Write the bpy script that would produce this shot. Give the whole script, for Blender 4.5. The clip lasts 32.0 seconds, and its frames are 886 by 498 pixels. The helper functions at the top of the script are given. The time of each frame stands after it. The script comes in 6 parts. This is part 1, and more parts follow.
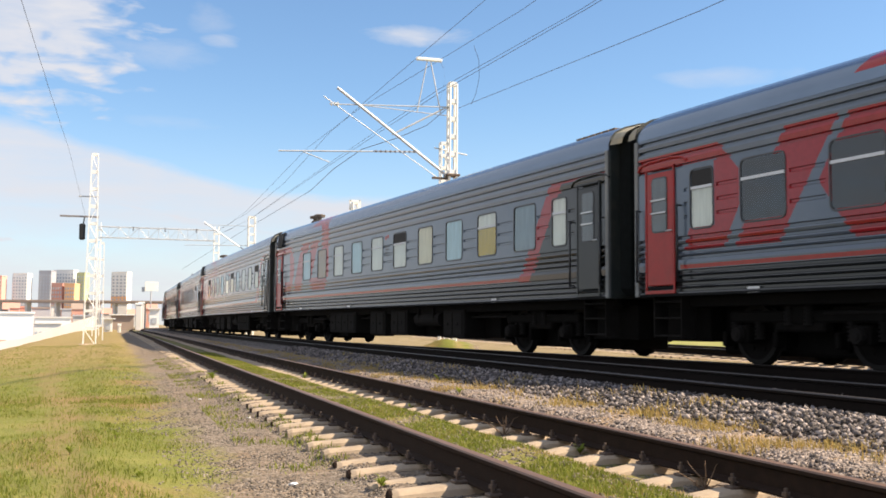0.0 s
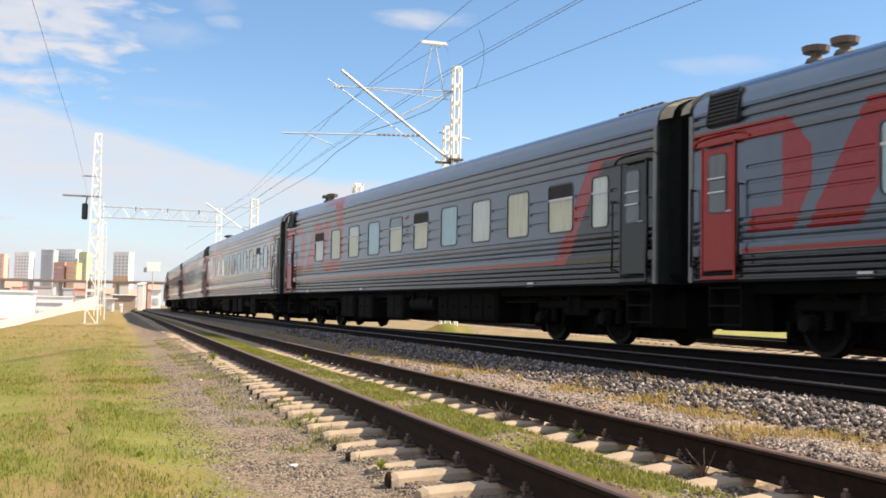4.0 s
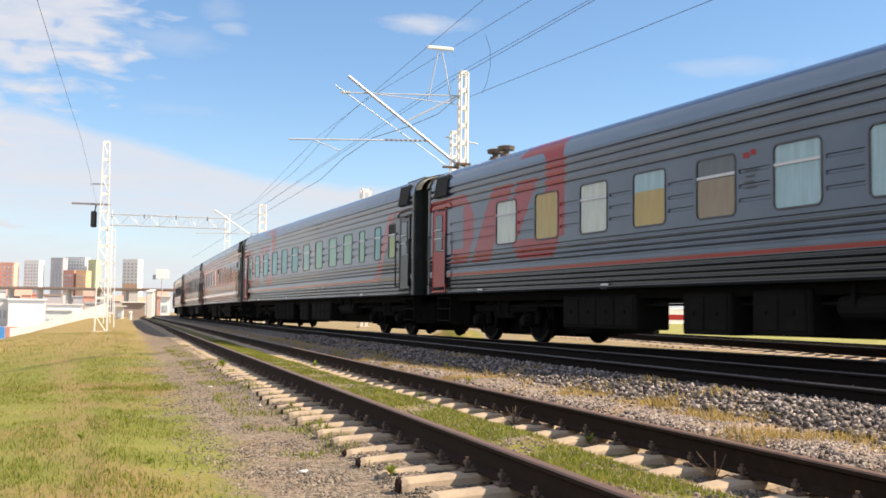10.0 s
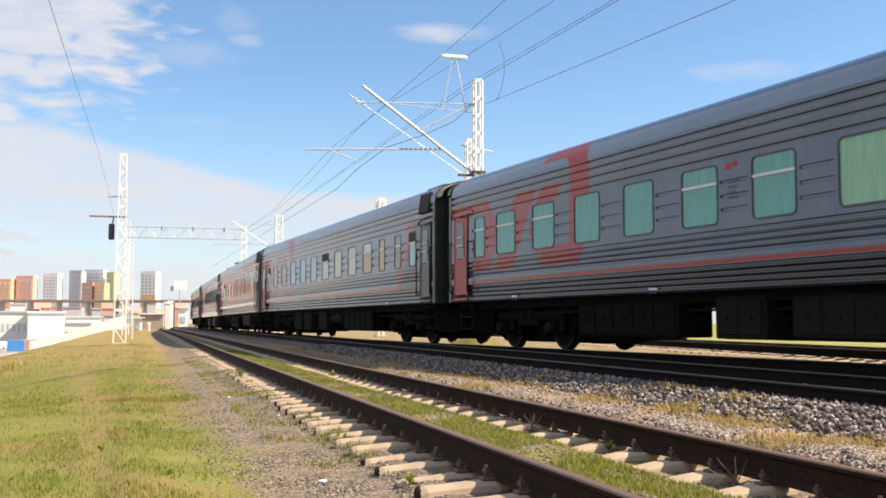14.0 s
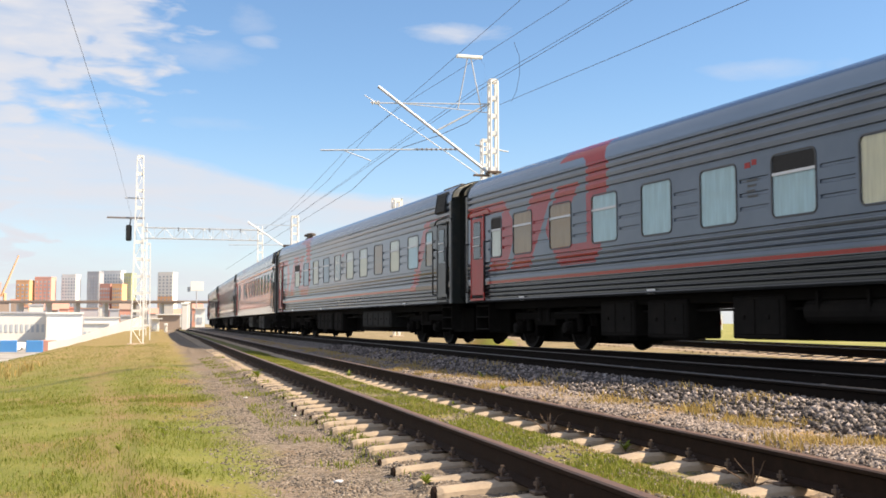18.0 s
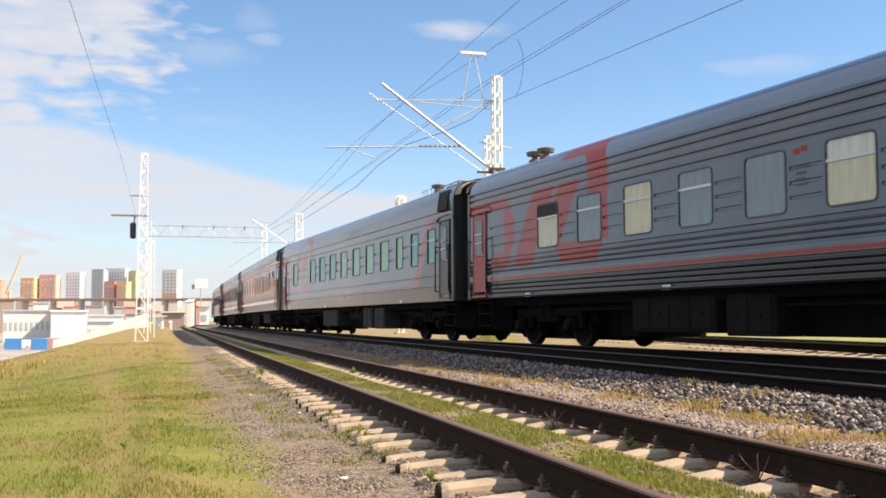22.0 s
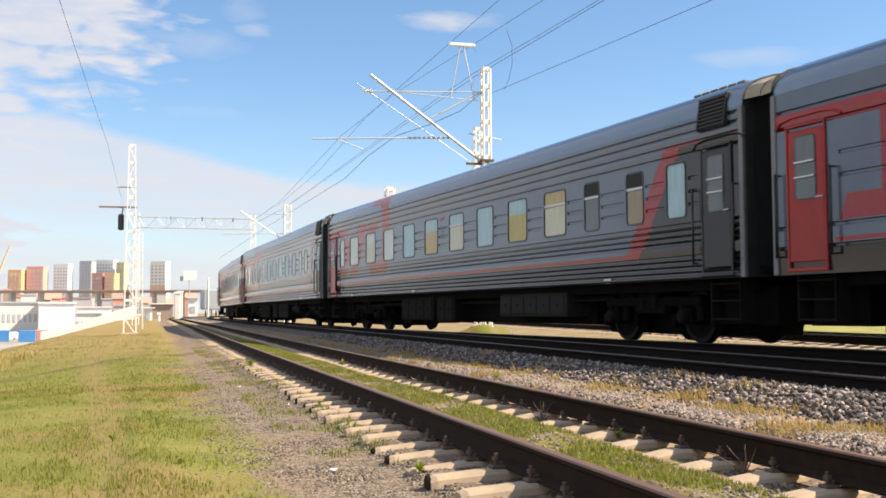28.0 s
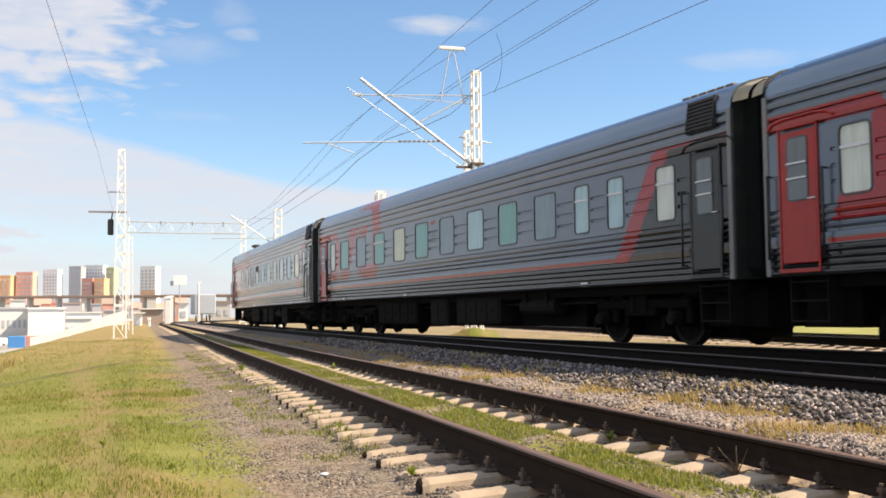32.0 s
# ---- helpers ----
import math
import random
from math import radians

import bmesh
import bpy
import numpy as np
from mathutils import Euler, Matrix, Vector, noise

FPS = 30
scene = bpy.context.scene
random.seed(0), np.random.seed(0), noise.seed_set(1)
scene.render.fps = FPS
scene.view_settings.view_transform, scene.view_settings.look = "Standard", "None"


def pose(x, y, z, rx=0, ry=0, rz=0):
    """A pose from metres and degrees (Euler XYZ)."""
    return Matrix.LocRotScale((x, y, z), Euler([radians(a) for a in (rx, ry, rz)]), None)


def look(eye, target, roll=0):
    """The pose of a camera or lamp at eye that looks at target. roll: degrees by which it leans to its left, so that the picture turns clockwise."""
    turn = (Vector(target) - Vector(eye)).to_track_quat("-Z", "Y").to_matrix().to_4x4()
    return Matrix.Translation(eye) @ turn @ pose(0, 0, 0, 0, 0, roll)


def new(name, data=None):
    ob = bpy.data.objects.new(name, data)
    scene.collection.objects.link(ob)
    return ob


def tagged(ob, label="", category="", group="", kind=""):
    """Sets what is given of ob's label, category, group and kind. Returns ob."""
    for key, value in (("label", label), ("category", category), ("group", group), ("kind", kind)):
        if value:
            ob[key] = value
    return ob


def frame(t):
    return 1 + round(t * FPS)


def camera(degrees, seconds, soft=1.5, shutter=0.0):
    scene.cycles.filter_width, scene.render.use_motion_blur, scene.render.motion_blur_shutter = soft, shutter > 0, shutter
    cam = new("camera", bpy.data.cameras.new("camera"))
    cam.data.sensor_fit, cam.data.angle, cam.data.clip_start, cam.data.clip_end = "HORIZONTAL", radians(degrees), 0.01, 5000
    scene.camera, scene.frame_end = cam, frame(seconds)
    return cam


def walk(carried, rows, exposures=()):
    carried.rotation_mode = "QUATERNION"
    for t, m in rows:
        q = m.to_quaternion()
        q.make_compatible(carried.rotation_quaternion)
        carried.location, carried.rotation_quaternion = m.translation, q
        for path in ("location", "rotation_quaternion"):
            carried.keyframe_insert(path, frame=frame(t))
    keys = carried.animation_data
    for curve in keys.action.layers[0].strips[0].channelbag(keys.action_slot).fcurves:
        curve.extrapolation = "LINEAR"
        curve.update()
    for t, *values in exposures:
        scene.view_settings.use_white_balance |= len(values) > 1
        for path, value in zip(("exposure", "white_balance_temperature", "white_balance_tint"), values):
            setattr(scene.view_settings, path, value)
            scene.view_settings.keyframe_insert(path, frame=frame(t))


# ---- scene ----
EYE = (0.0, 0.0, 0.80)  # z = 0 is the rail head of the nearest track
# seconds and the camera's Euler angles in degrees; it is held by hand on the spot
PATH = [
    (0.0, 94.316, -0.381, -17.835), (0.5, 94.34, -0.242, -17.992), (1.0, 94.334, -0.258, -17.894), (1.5, 94.198, -0.487, -18.027),
    (2.0, 94.135, -0.395, -18.058), (2.5, 94.036, -0.545, -17.616), (3.0, 93.922, -0.938, -17.616), (3.5, 93.588, -1.17, -17.827),
    (5.5, 93.322, -1.059, -17.269), (6.0, 93.394, -1.171, -17.101), (6.5, 93.549, -1.335, -17.416), (7.0, 94.026, -1.224, -17.617),
    (7.5, 94.407, -0.932, -17.679), (8.0, 94.458, -0.908, -17.578), (8.5, 94.274, -1.078, -17.396), (9.0, 94.07, -1.419, -17.143),
    (9.5, 93.752, -1.185, -17.188), (10.0, 93.695, -0.673, -17.279), (10.5, 93.629, -0.491, -16.878), (11.0, 93.607, -0.568, -16.675),
    (11.5, 93.73, -0.474, -16.336), (12.0, 92.719, -0.812, -16.507), (12.5, 93.137, -0.396, -16.164), (13.0, 93.968, 0.156, -15.857),
    (13.5, 94.153, -0.096, -16.319), (15.5, 94.129, 0.297, -16.199), (16.0, 94.181, 0.485, -16.18), (16.5, 94.102, 0.334, -15.55),
    (17.0, 94.143, 0.483, -15.167), (17.5, 94.019, 0.649, -15.078), (18.0, 94.165, 0.042, -15.436), (18.5, 94.267, -0.848, -15.426),
    (19.0, 94.336, -0.934, -15.572), (19.5, 94.097, -0.334, -15.681), (20.0, 94.22, -0.003, -15.66), (20.5, 94.323, 0.083, -15.625),
    (21.0, 94.032, 0.228, -15.495), (21.5, 94.022, 0.223, -15.315), (22.0, 93.993, 0.168, -15.208), (22.5, 94.07, 0.248, -15.398),
    (23.0, 94.023, 0.248, -15.444), (23.5, 94.077, 0.157, -15.413), (24.0, 94.222, 0.149, -15.214), (24.5, 94.085, 0.079, -15.307),
    (25.0, 94.025, 0.084, -15.578), (25.5, 93.886, 0.158, -15.559), (26.0, 93.653, -0.035, -15.482), (26.5, 93.595, -0.111, -15.444),
    (28.5, 93.511, 0.352, -16.01), (29.0, 93.639, 0.406, -16.259), (29.5, 93.558, 0.632, -16.324), (30.0, 93.55, 0.661, -16.358),
    (30.5, 93.573, 0.567, -16.207), (31.0, 93.739, 0.658, -16.39), (31.5, 93.905, 0.728, -16.307), (32.0, 93.709, 0.532, -16.321),
]
cam = camera(46.84, 32.0, soft=1.7, shutter=0.2)
walk(cam, [(t, pose(*EYE, rx, ry, rz)) for t, rx, ry, rz in PATH])

# ---- sky and sun ----
SUN_TO = Vector((0.97, -0.40, 1.0)).normalized()
sun_data = bpy.data.lights.new("sun", "SUN")
sun_data.energy, sun_data.angle, sun_data.color = 5.2, radians(0.5), (1.0, 0.83, 0.62)
sun = new("sun", sun_data)
sun.matrix_world = look((0, 0, 40), Vector((0, 0, 40)) - SUN_TO)

world = bpy.data.worlds.new("sky")
scene.world = world
world.use_nodes = True
wt = world.node_tree
wt.nodes.clear()


def wn(kind, **kw):
    n = wt.nodes.new(kind)
    for k, v in kw.items():
        if k in n.inputs:
            n.inputs[k].default_value = v
    return n


sky = wt.nodes.new("ShaderNodeTexSky")
sky.sky_type, sky.sun_disc = "NISHITA", False
sky.sun_elevation = math.asin(SUN_TO.z)
sky.sun_rotation = math.atan2(SUN_TO.x, SUN_TO.y)
sky.air_density, sky.dust_density, sky.ozone_density = 1.0, 0.25, 3.5
# clouds by direction: azimuth from the tracks' line, growing to the right, and height over the horizon, in radians
wco = wn("ShaderNodeTexCoord")
wsep = wn("ShaderNodeSeparateXYZ")
wt.links.new(wco.outputs["Generated"], wsep.inputs[0])


def wmath(op, a, b=None, c=None, clamp=False):
    n = wt.nodes.new("ShaderNodeMath")
    n.operation, n.use_clamp = op, clamp
    for i, v in enumerate((a, b, c)):
        if v is None:
            continue
        if isinstance(v, (int, float)):
            n.inputs[i].default_value = v
        else:
            wt.links.new(v, n.inputs[i])
    return n.outputs[0]


az = wmath("ARCTAN2", wsep.outputs[0], wsep.outputs[1])
el = wmath("ARCSINE", wsep.outputs[2])
wcomb = wn("ShaderNodeCombineXYZ")
wt.links.new(az, wcomb.inputs[0]), wt.links.new(el, wcomb.inputs[1])


def cloud_noise(sx, sy, detail, rough, ox, oy, turn=0.0):
    m = wt.nodes.new("ShaderNodeMapping")
    m.inputs["Scale"].default_value = (sx, sy, 1)
    m.inputs["Location"].default_value = (ox, oy, 0)
    m.inputs["Rotation"].default_value = (0, 0, turn)
    wt.links.new(wcomb.outputs[0], m.inputs["Vector"])
    n = wt.nodes.new("ShaderNodeTexNoise")
    n.inputs["Scale"].default_value, n.inputs["Detail"].default_value, n.inputs["Roughness"].default_value = 1.0, detail, rough
    n.inputs["Distortion"].default_value = 0.35
    wt.links.new(m.outputs[0], n.inputs["Vector"])
    return wmath("SUBTRACT", n.outputs[0], 0.5)


fine = cloud_noise(14, 42, 8, 0.62, 3.1, 0.4, 0.15)
rib = cloud_noise(21, 74, 4, 0.5, 1.4, 7.7, 0.04)
broad = cloud_noise(3.2, 11, 4, 0.5, 1.2, 5.5)
flat = cloud_noise(2.2, 46, 5, 0.55, 8.2, 2.5)


def blob(a0, e0, ra, re, gain=1.0):
    dx, dy = wmath("DIVIDE", wmath("SUBTRACT", az, a0), ra), wmath("DIVIDE", wmath("SUBTRACT", el, e0), re)
    d = wmath("SUBTRACT", 1.0, wmath("ADD", wmath("MULTIPLY", dx, dx), wmath("MULTIPLY", dy, dy)))
    return wmath("MULTIPLY", wmath("ADD", d, wmath("MULTIPLY", fine, 3.2)), gain, clamp=True)


# a broad veil bank low in the sky; its upper edge climbs to the left and is sharp there
top_edge = wmath("MAXIMUM", wmath("MULTIPLY_ADD", az, -0.245, 0.167), wmath("MULTIPLY_ADD", az, -0.06, 0.1435))
top_edge = wmath("MINIMUM", top_edge, 0.188)
edge = wmath("ADD", wmath("SUBTRACT", top_edge, el), wmath("MULTIPLY_ADD", broad, 0.022, wmath("MULTIPLY", fine, 0.014)))
bank = wmath("MULTIPLY", edge, 75.0, clamp=True)
bank = wmath("MULTIPLY", bank, wmath("ADD", wmath("MULTIPLY_ADD", flat, 0.75, 0.80), wmath("MULTIPLY", fine, 0.5)), clamp=True)
# a bluer, thinner layer low in it
thin = wmath("SUBTRACT", 1.0, wmath("MULTIPLY", wmath("ABSOLUTE", wmath("SUBTRACT", wmath("MULTIPLY_ADD", az, 0.05, el), 0.072)), 32.0), clamp=True)
bank = wmath("SUBTRACT", bank, wmath("MULTIPLY", thin, wmath("MULTIPLY_ADD", flat, 1.2, 0.32), clamp=True), clamp=True)
# brighter heaps inside it, and a greyer layer under them
lobe = wmath("SUBTRACT", wmath("ADD", wmath("MULTIPLY_ADD", az, -0.14, 0.103), wmath("MULTIPLY", broad, 0.03)), el)
lobe = wmath("SUBTRACT", 1.0, wmath("MULTIPLY", wmath("ABSOLUTE", wmath("ADD", lobe, 0.010)), 55.0), clamp=True)
bank = wmath("MAXIMUM", bank, wmath("MULTIPLY", lobe, wmath("MULTIPLY_ADD", fine, 1.6, 0.75), clamp=True))
# a ribbed patch high on the left and small single wisps
patch = wmath("MINIMUM", wmath("SUBTRACT", 0.018, az), wmath("SUBTRACT", el, wmath("MULTIPLY_ADD", az, 0.45, 0.218)))
patch = wmath("MAXIMUM", patch, wmath("SUBTRACT", -0.085, az))
patch = wmath("ADD", wmath("MULTIPLY", patch, 17.0), wmath("MULTIPLY_ADD", rib, 3.6, wmath("MULTIPLY", fine, 1.0)), clamp=True)
cover = wmath("MAXIMUM", bank, wmath("MULTIPLY", patch, wmath("MULTIPLY_ADD", rib, 1.0, 0.80), clamp=True))
for a0, e0, ra, re, g in ((0.283, 0.281, 0.055, 0.011, 0.5), (0.092, 0.268, 0.020, 0.007, 0.35), (0.080, 0.290, 0.024, 0.016, 0.20), (0.035, 0.252, 0.06, 0.016, 0.22), (0.05, 0.190, 0.05, 0.008, 0.15), (0.585, 0.235, 0.07, 0.010, 0.25),
                          (-0.9, 0.5, 0.3, 0.1, 0.5), (1.7, 0.4, 0.4, 0.08, 0.5), (2.8, 0.6, 0.4, 0.12, 0.5)):
    cover = wmath("MAXIMUM", cover, blob(a0, e0, ra, re, g))
# haze near the horizon
haze = wmath("POWER", wmath("SUBTRACT", 1.0, wmath("MULTIPLY", wmath("MAXIMUM", el, 0.0), 4.2), clamp=True), 2.0)
cover = wmath("MAXIMUM", cover, wmath("MULTIPLY", haze, 0.62), clamp=True)
sky_mix = wt.nodes.new("ShaderNodeMix")
sky_mix.data_type = "RGBA"
wt.links.new(cover, sky_mix.inputs[0])
sky_tint = wt.nodes.new("ShaderNodeMix")           # a dry, deep blue air
sky_tint.data_type, sky_tint.blend_type = "RGBA", "MULTIPLY"
sky_tint.inputs[0].default_value, sky_tint.inputs[7].default_value = 1.0, (0.93, 0.995, 1.015, 1)
wt.links.new(sky.outputs[0], sky_tint.inputs[6])
wt.links.new(sky_tint.outputs[2], sky_mix.inputs[6])
sky_mix.inputs[7].default_value = (4.42, 4.45, 4.75, 1)
bg = wn("ShaderNodeBackground", Strength=0.092)
wt.links.new(sky_mix.outputs[2], bg.inputs[0])
wout = wn("ShaderNodeOutputWorld")
wt.links.new(bg.outputs[0], wout.inputs[0])
scene.view_settings.exposure = 0.95

# ---- materials ----
class Nodes:
    """A small writer of node materials."""

    def __init__(self, name, rough=0.6, metal=0.0, spec=0.5):
        self.mat = bpy.data.materials.new(name)
        self.mat.use_nodes = True
        self.t = self.mat.node_tree
        self.bsdf = self.t.nodes["Principled BSDF"]
        self.bsdf.inputs["Roughness"].default_value = rough
        self.bsdf.inputs["Metallic"].default_value = metal
        self.bsdf.inputs["Specular IOR Level"].default_value = spec
        self.co = self.t.nodes.new("ShaderNodeTexCoord")

    def put(self, value, socket):
        if isinstance(value, (int, float)):
            socket.default_value = value
        elif isinstance(value, tuple):
            socket.default_value = (*value, 1)[:4]
        else:
            self.t.links.new(value, socket)

    def math(self, op, a, b=None, c=None, clamp=False):
        n = self.t.nodes.new("ShaderNodeMath")
        n.operation, n.use_clamp = op, clamp
        for i, v in enumerate((a, b, c)):
            if v is not None:
                self.put(v, n.inputs[i])
        return n.outputs[0]

    def noise(self, scale, detail=4, rough=0.55, stretch=(1, 1, 1), space="Object", shift=0.0):
        m = self.t.nodes.new("ShaderNodeMapping")
        m.inputs["Scale"].default_value = stretch
        m.inputs["Location"].default_value = (shift, shift, shift)
        self.t.links.new(self.co.outputs[space], m.inputs["Vector"])
        n = self.t.nodes.new("ShaderNodeTexNoise")
        n.inputs["Scale"].default_value, n.inputs["Detail"].default_value, n.inputs["Roughness"].default_value = scale, detail, rough
        self.t.links.new(m.outputs[0], n.inputs["Vector"])
        return n.outputs[0]

    def cells(self, scale, stretch=(1, 1, 1), out="Color", space="Object"):
        m = self.t.nodes.new("ShaderNodeMapping")
        m.inputs["Scale"].default_value = stretch
        self.t.links.new(self.co.outputs[space], m.inputs["Vector"])
        n = self.t.nodes.new("ShaderNodeTexVoronoi")
        n.inputs["Scale"].default_value = scale
        self.t.links.new(m.outputs[0], n.inputs["Vector"])
        return n.outputs[out]

    def ramp(self, fac, *stops):
        n = self.t.nodes.new("ShaderNodeValToRGB")
        el = n.color_ramp.elements
        while len(el) < len(stops):
            el.new(0.5)
        for e, (p, c) in zip(el, stops):
            e.position, e.color = p, (*c, 1)
        self.put(fac, n.inputs[0])
        return n.outputs[0]

    def mix(self, fac, a, b, mode="MIX"):
        n = self.t.nodes.new("ShaderNodeMix")
        n.data_type, n.blend_type = "RGBA", mode
        self.put(fac, n.inputs[0]), self.put(a, n.inputs[6]), self.put(b, n.inputs[7])
        return n.outputs[2]

    def xyz(self, space="Object"):
        n = self.t.nodes.new("ShaderNodeSeparateXYZ")
        self.t.links.new(self.co.outputs[space], n.inputs[0])
        return n.outputs

    def random(self):
        return self.t.nodes.new("ShaderNodeObjectInfo").outputs["Random"]

    def island(self):
        return self.t.nodes.new("ShaderNodeNewGeometry").outputs["Random Per Island"]

    def colour(self, c):
        self.put(c, self.bsdf.inputs["Base Color"])
        return self

    def rough(self, r):
        self.put(r, self.bsdf.inputs["Roughness"])
        return self

    def bump(self, height, strength=0.3, distance=0.01):
        n = self.t.nodes.new("ShaderNodeBump")
        n.inputs["Strength"].default_value, n.inputs["Distance"].default_value = strength, distance
        self.put(height, n.inputs["Height"])
        self.t.links.new(n.outputs[0], self.bsdf.inputs["Normal"])
        return self


def simple(name, c, rough=0.6, metal=0.0, var=0.12, scale=6.0, bump=0.0, dirt=0.0, dirt_c=(0.09, 0.075, 0.06), spec=0.5):
    m = Nodes(name, rough, metal, spec)
    n1, n2 = m.noise(scale, 5), m.noise(scale * 9, 3)
    lo, hi = tuple(v * (1 - var) for v in c), tuple(min(1, v * (1 + var)) for v in c)
    col = m.ramp(m.math("ADD", m.math("MULTIPLY", n1, 0.7), m.math("MULTIPLY", n2, 0.3)), (0.3, lo), (0.7, hi))
    if dirt:
        d = m.math("MULTIPLY", m.math("SUBTRACT", m.noise(scale * 0.45, 6, 0.65, shift=4.0), 0.5, clamp=True), 4.0 * dirt, clamp=True)
        col = m.mix(d, col, dirt_c)
    m.colour(col)
    m.rough(m.math("MULTIPLY_ADD", n1, 0.25, rough - 0.12))
    if bump:
        m.bump(n2, bump, 0.01)
    return m.mat


M = {}
M["steel_rust"] = simple("rusty_rail_steel", (0.024, 0.0145, 0.0105), 0.85, 0.0, 0.35, 14, 0.25, 0.5, (0.04, 0.024, 0.017), 0.12)
M["rail_top"] = simple("worn_rail_head", (0.17, 0.105, 0.075), 0.55, 0.3, 0.25, 20)
# darker copy of the rail steel, with the shade by the train in its colour
M["steel_shade_dark"] = simple("shade_dark_running_rail_steel", (0.011, 0.0085, 0.0075), 0.85, 0.0, 0.35, 14, 0.25, 0.3, (0.02, 0.014, 0.011), 0.08)
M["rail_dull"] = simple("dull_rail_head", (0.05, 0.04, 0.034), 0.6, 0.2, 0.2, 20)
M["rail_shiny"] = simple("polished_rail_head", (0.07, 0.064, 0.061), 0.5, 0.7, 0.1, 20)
M["concrete"] = simple("weathered_concrete", (0.40, 0.312, 0.222), 0.88, 0, 0.18, 5, 0.35, 0.45, (0.20, 0.155, 0.115))
M["clip"] = simple("rusty_fastening_steel", (0.12, 0.085, 0.065), 0.7, 0.3, 0.35, 60)
M["galv"] = simple("galvanised_steel", (0.50, 0.51, 0.53), 0.5, 0.25, 0.1, 10)
M["white_paint"] = simple("white_painted_steel", (0.82, 0.81, 0.78), 0.55, 0, 0.08, 6, 0, 0.15, (0.4, 0.37, 0.33))
M["insulator"] = simple("brown_porcelain", (0.22, 0.20, 0.20), 0.25, 0, 0.1, 30)
M["wire"] = simple("dark_copper_cable", (0.07, 0.066, 0.07), 0.5, 0.4, 0.2, 20)
# underframe and wheel colours hold the shade beneath the coaches, hence near black
M["under"] = simple("shade_black_underframe_paint", (0.006, 0.0055, 0.005), 0.85, 0, 0.4, 5, 0.2, 0.5, (0.013, 0.011, 0.009), 0.08)
M["under_grey"] = simple("dusty_shade_dark_underframe_paint", (0.012, 0.0112, 0.0105), 0.85, 0, 0.35, 5, 0.2, 0.5, (0.024, 0.020, 0.017), 0.10)
M["under_pale"] = simple("worn_pale_grey_underframe_paint", (0.042, 0.044, 0.044), 0.7, 0, 0.35, 4, 0.2, 0.6, (0.03, 0.026, 0.022), 0.2)
M["under_vent"] = simple("worn_grey_underframe_paint", (0.022, 0.0225, 0.022), 0.75, 0, 0.35, 4, 0.2, 0.6, (0.016, 0.014, 0.012), 0.15)
M["wheel"] = simple("shade_dark_wheel_steel", (0.007, 0.006, 0.0055), 0.85, 0.0, 0.3, 12, spec=0.1)
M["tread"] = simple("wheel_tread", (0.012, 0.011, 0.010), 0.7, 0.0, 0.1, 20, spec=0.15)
M["rubber"] = simple("black_rubber_bellows", (0.012, 0.015, 0.016), 0.8, 0, 0.3, 9, spec=0.15)
M["end_green"] = simple("dark_green_grey_end_wall_paint", (0.012, 0.018, 0.018), 0.6, 0, 0.25, 3, 0, 0.5)
M["frame"] = simple("dark_window_rubber", (0.05, 0.055, 0.062), 0.5, 0, 0.15, 20)
M["bar"] = simple("pale_grey_sash_bar", (0.55, 0.57, 0.6), 0.4, 0.3, 0.1, 20)
M["dark"] = simple("dark_plate_for_open_vent", (0.008, 0.008, 0.009), 0.7, 0, 0.2, 20)
M["cream"] = simple("cream_roof_cap_paint", (0.56, 0.51, 0.39), 0.6, 0, 0.2, 3, 0, 0.6, (0.12, 0.10, 0.08))
M["louvre"] = simple("black_air_grille", (0.014, 0.015, 0.017), 0.6, 0.2, 0.2, 20)
M["rusty_vent"] = simple("rusty_roof_vent_steel", (0.16, 0.12, 0.09), 0.7, 0.2, 0.3, 9, 0, 0.4, (0.05, 0.035, 0.03))
M["rail_grip"] = simple("dark_handrail_steel", (0.03, 0.032, 0.036), 0.45, 0.4, 0.1, 20)
# b_dark and b_grey are no fabric: they paint the unlit compartment
for key, name, c in (("b_cream", "cream_roller_blind", (0.76, 0.70, 0.54)), ("b_white", "white_curtain_fabric", (0.78, 0.78, 0.74)),
                     ("b_ochre", "ochre_roller_blind", (0.66, 0.46, 0.11)), ("b_blue", "pale_blue_blind_with_reflection", (0.50, 0.66, 0.74)),
                     ("b_tan", "tan_wood_panel_blind", (0.42, 0.29, 0.16)), ("b_teal", "teal_blind_with_reflection", (0.22, 0.47, 0.44)),
                     ("b_green", "pale_green_curtain_with_reflection", (0.50, 0.60, 0.40)), ("b_slate", "slate_blue_blind_with_reflection", (0.27, 0.34, 0.40)), ("b_grey", "grey_shaded_compartment", (0.16, 0.17, 0.18)), ("b_dark", "dark_sheet_for_unlit_compartment", (0.03, 0.033, 0.036)), ("b_olive", "olive_curtain_with_reflection", (0.62, 0.46, 0.05))):
    m = Nodes(name, 0.85)
    fold = m.noise(3.0, 2, 0.5, (8, 1, 0.4))
    m.colour(m.ramp(m.math("ADD", m.math("MULTIPLY", fold, 0.7), m.math("MULTIPLY", m.noise(2.2, 3), 0.3)),
                    (0.3, tuple(v * 0.78 for v in c)), (0.7, tuple(min(1, v * 1.1) for v in c))))
    M[key] = m.mat


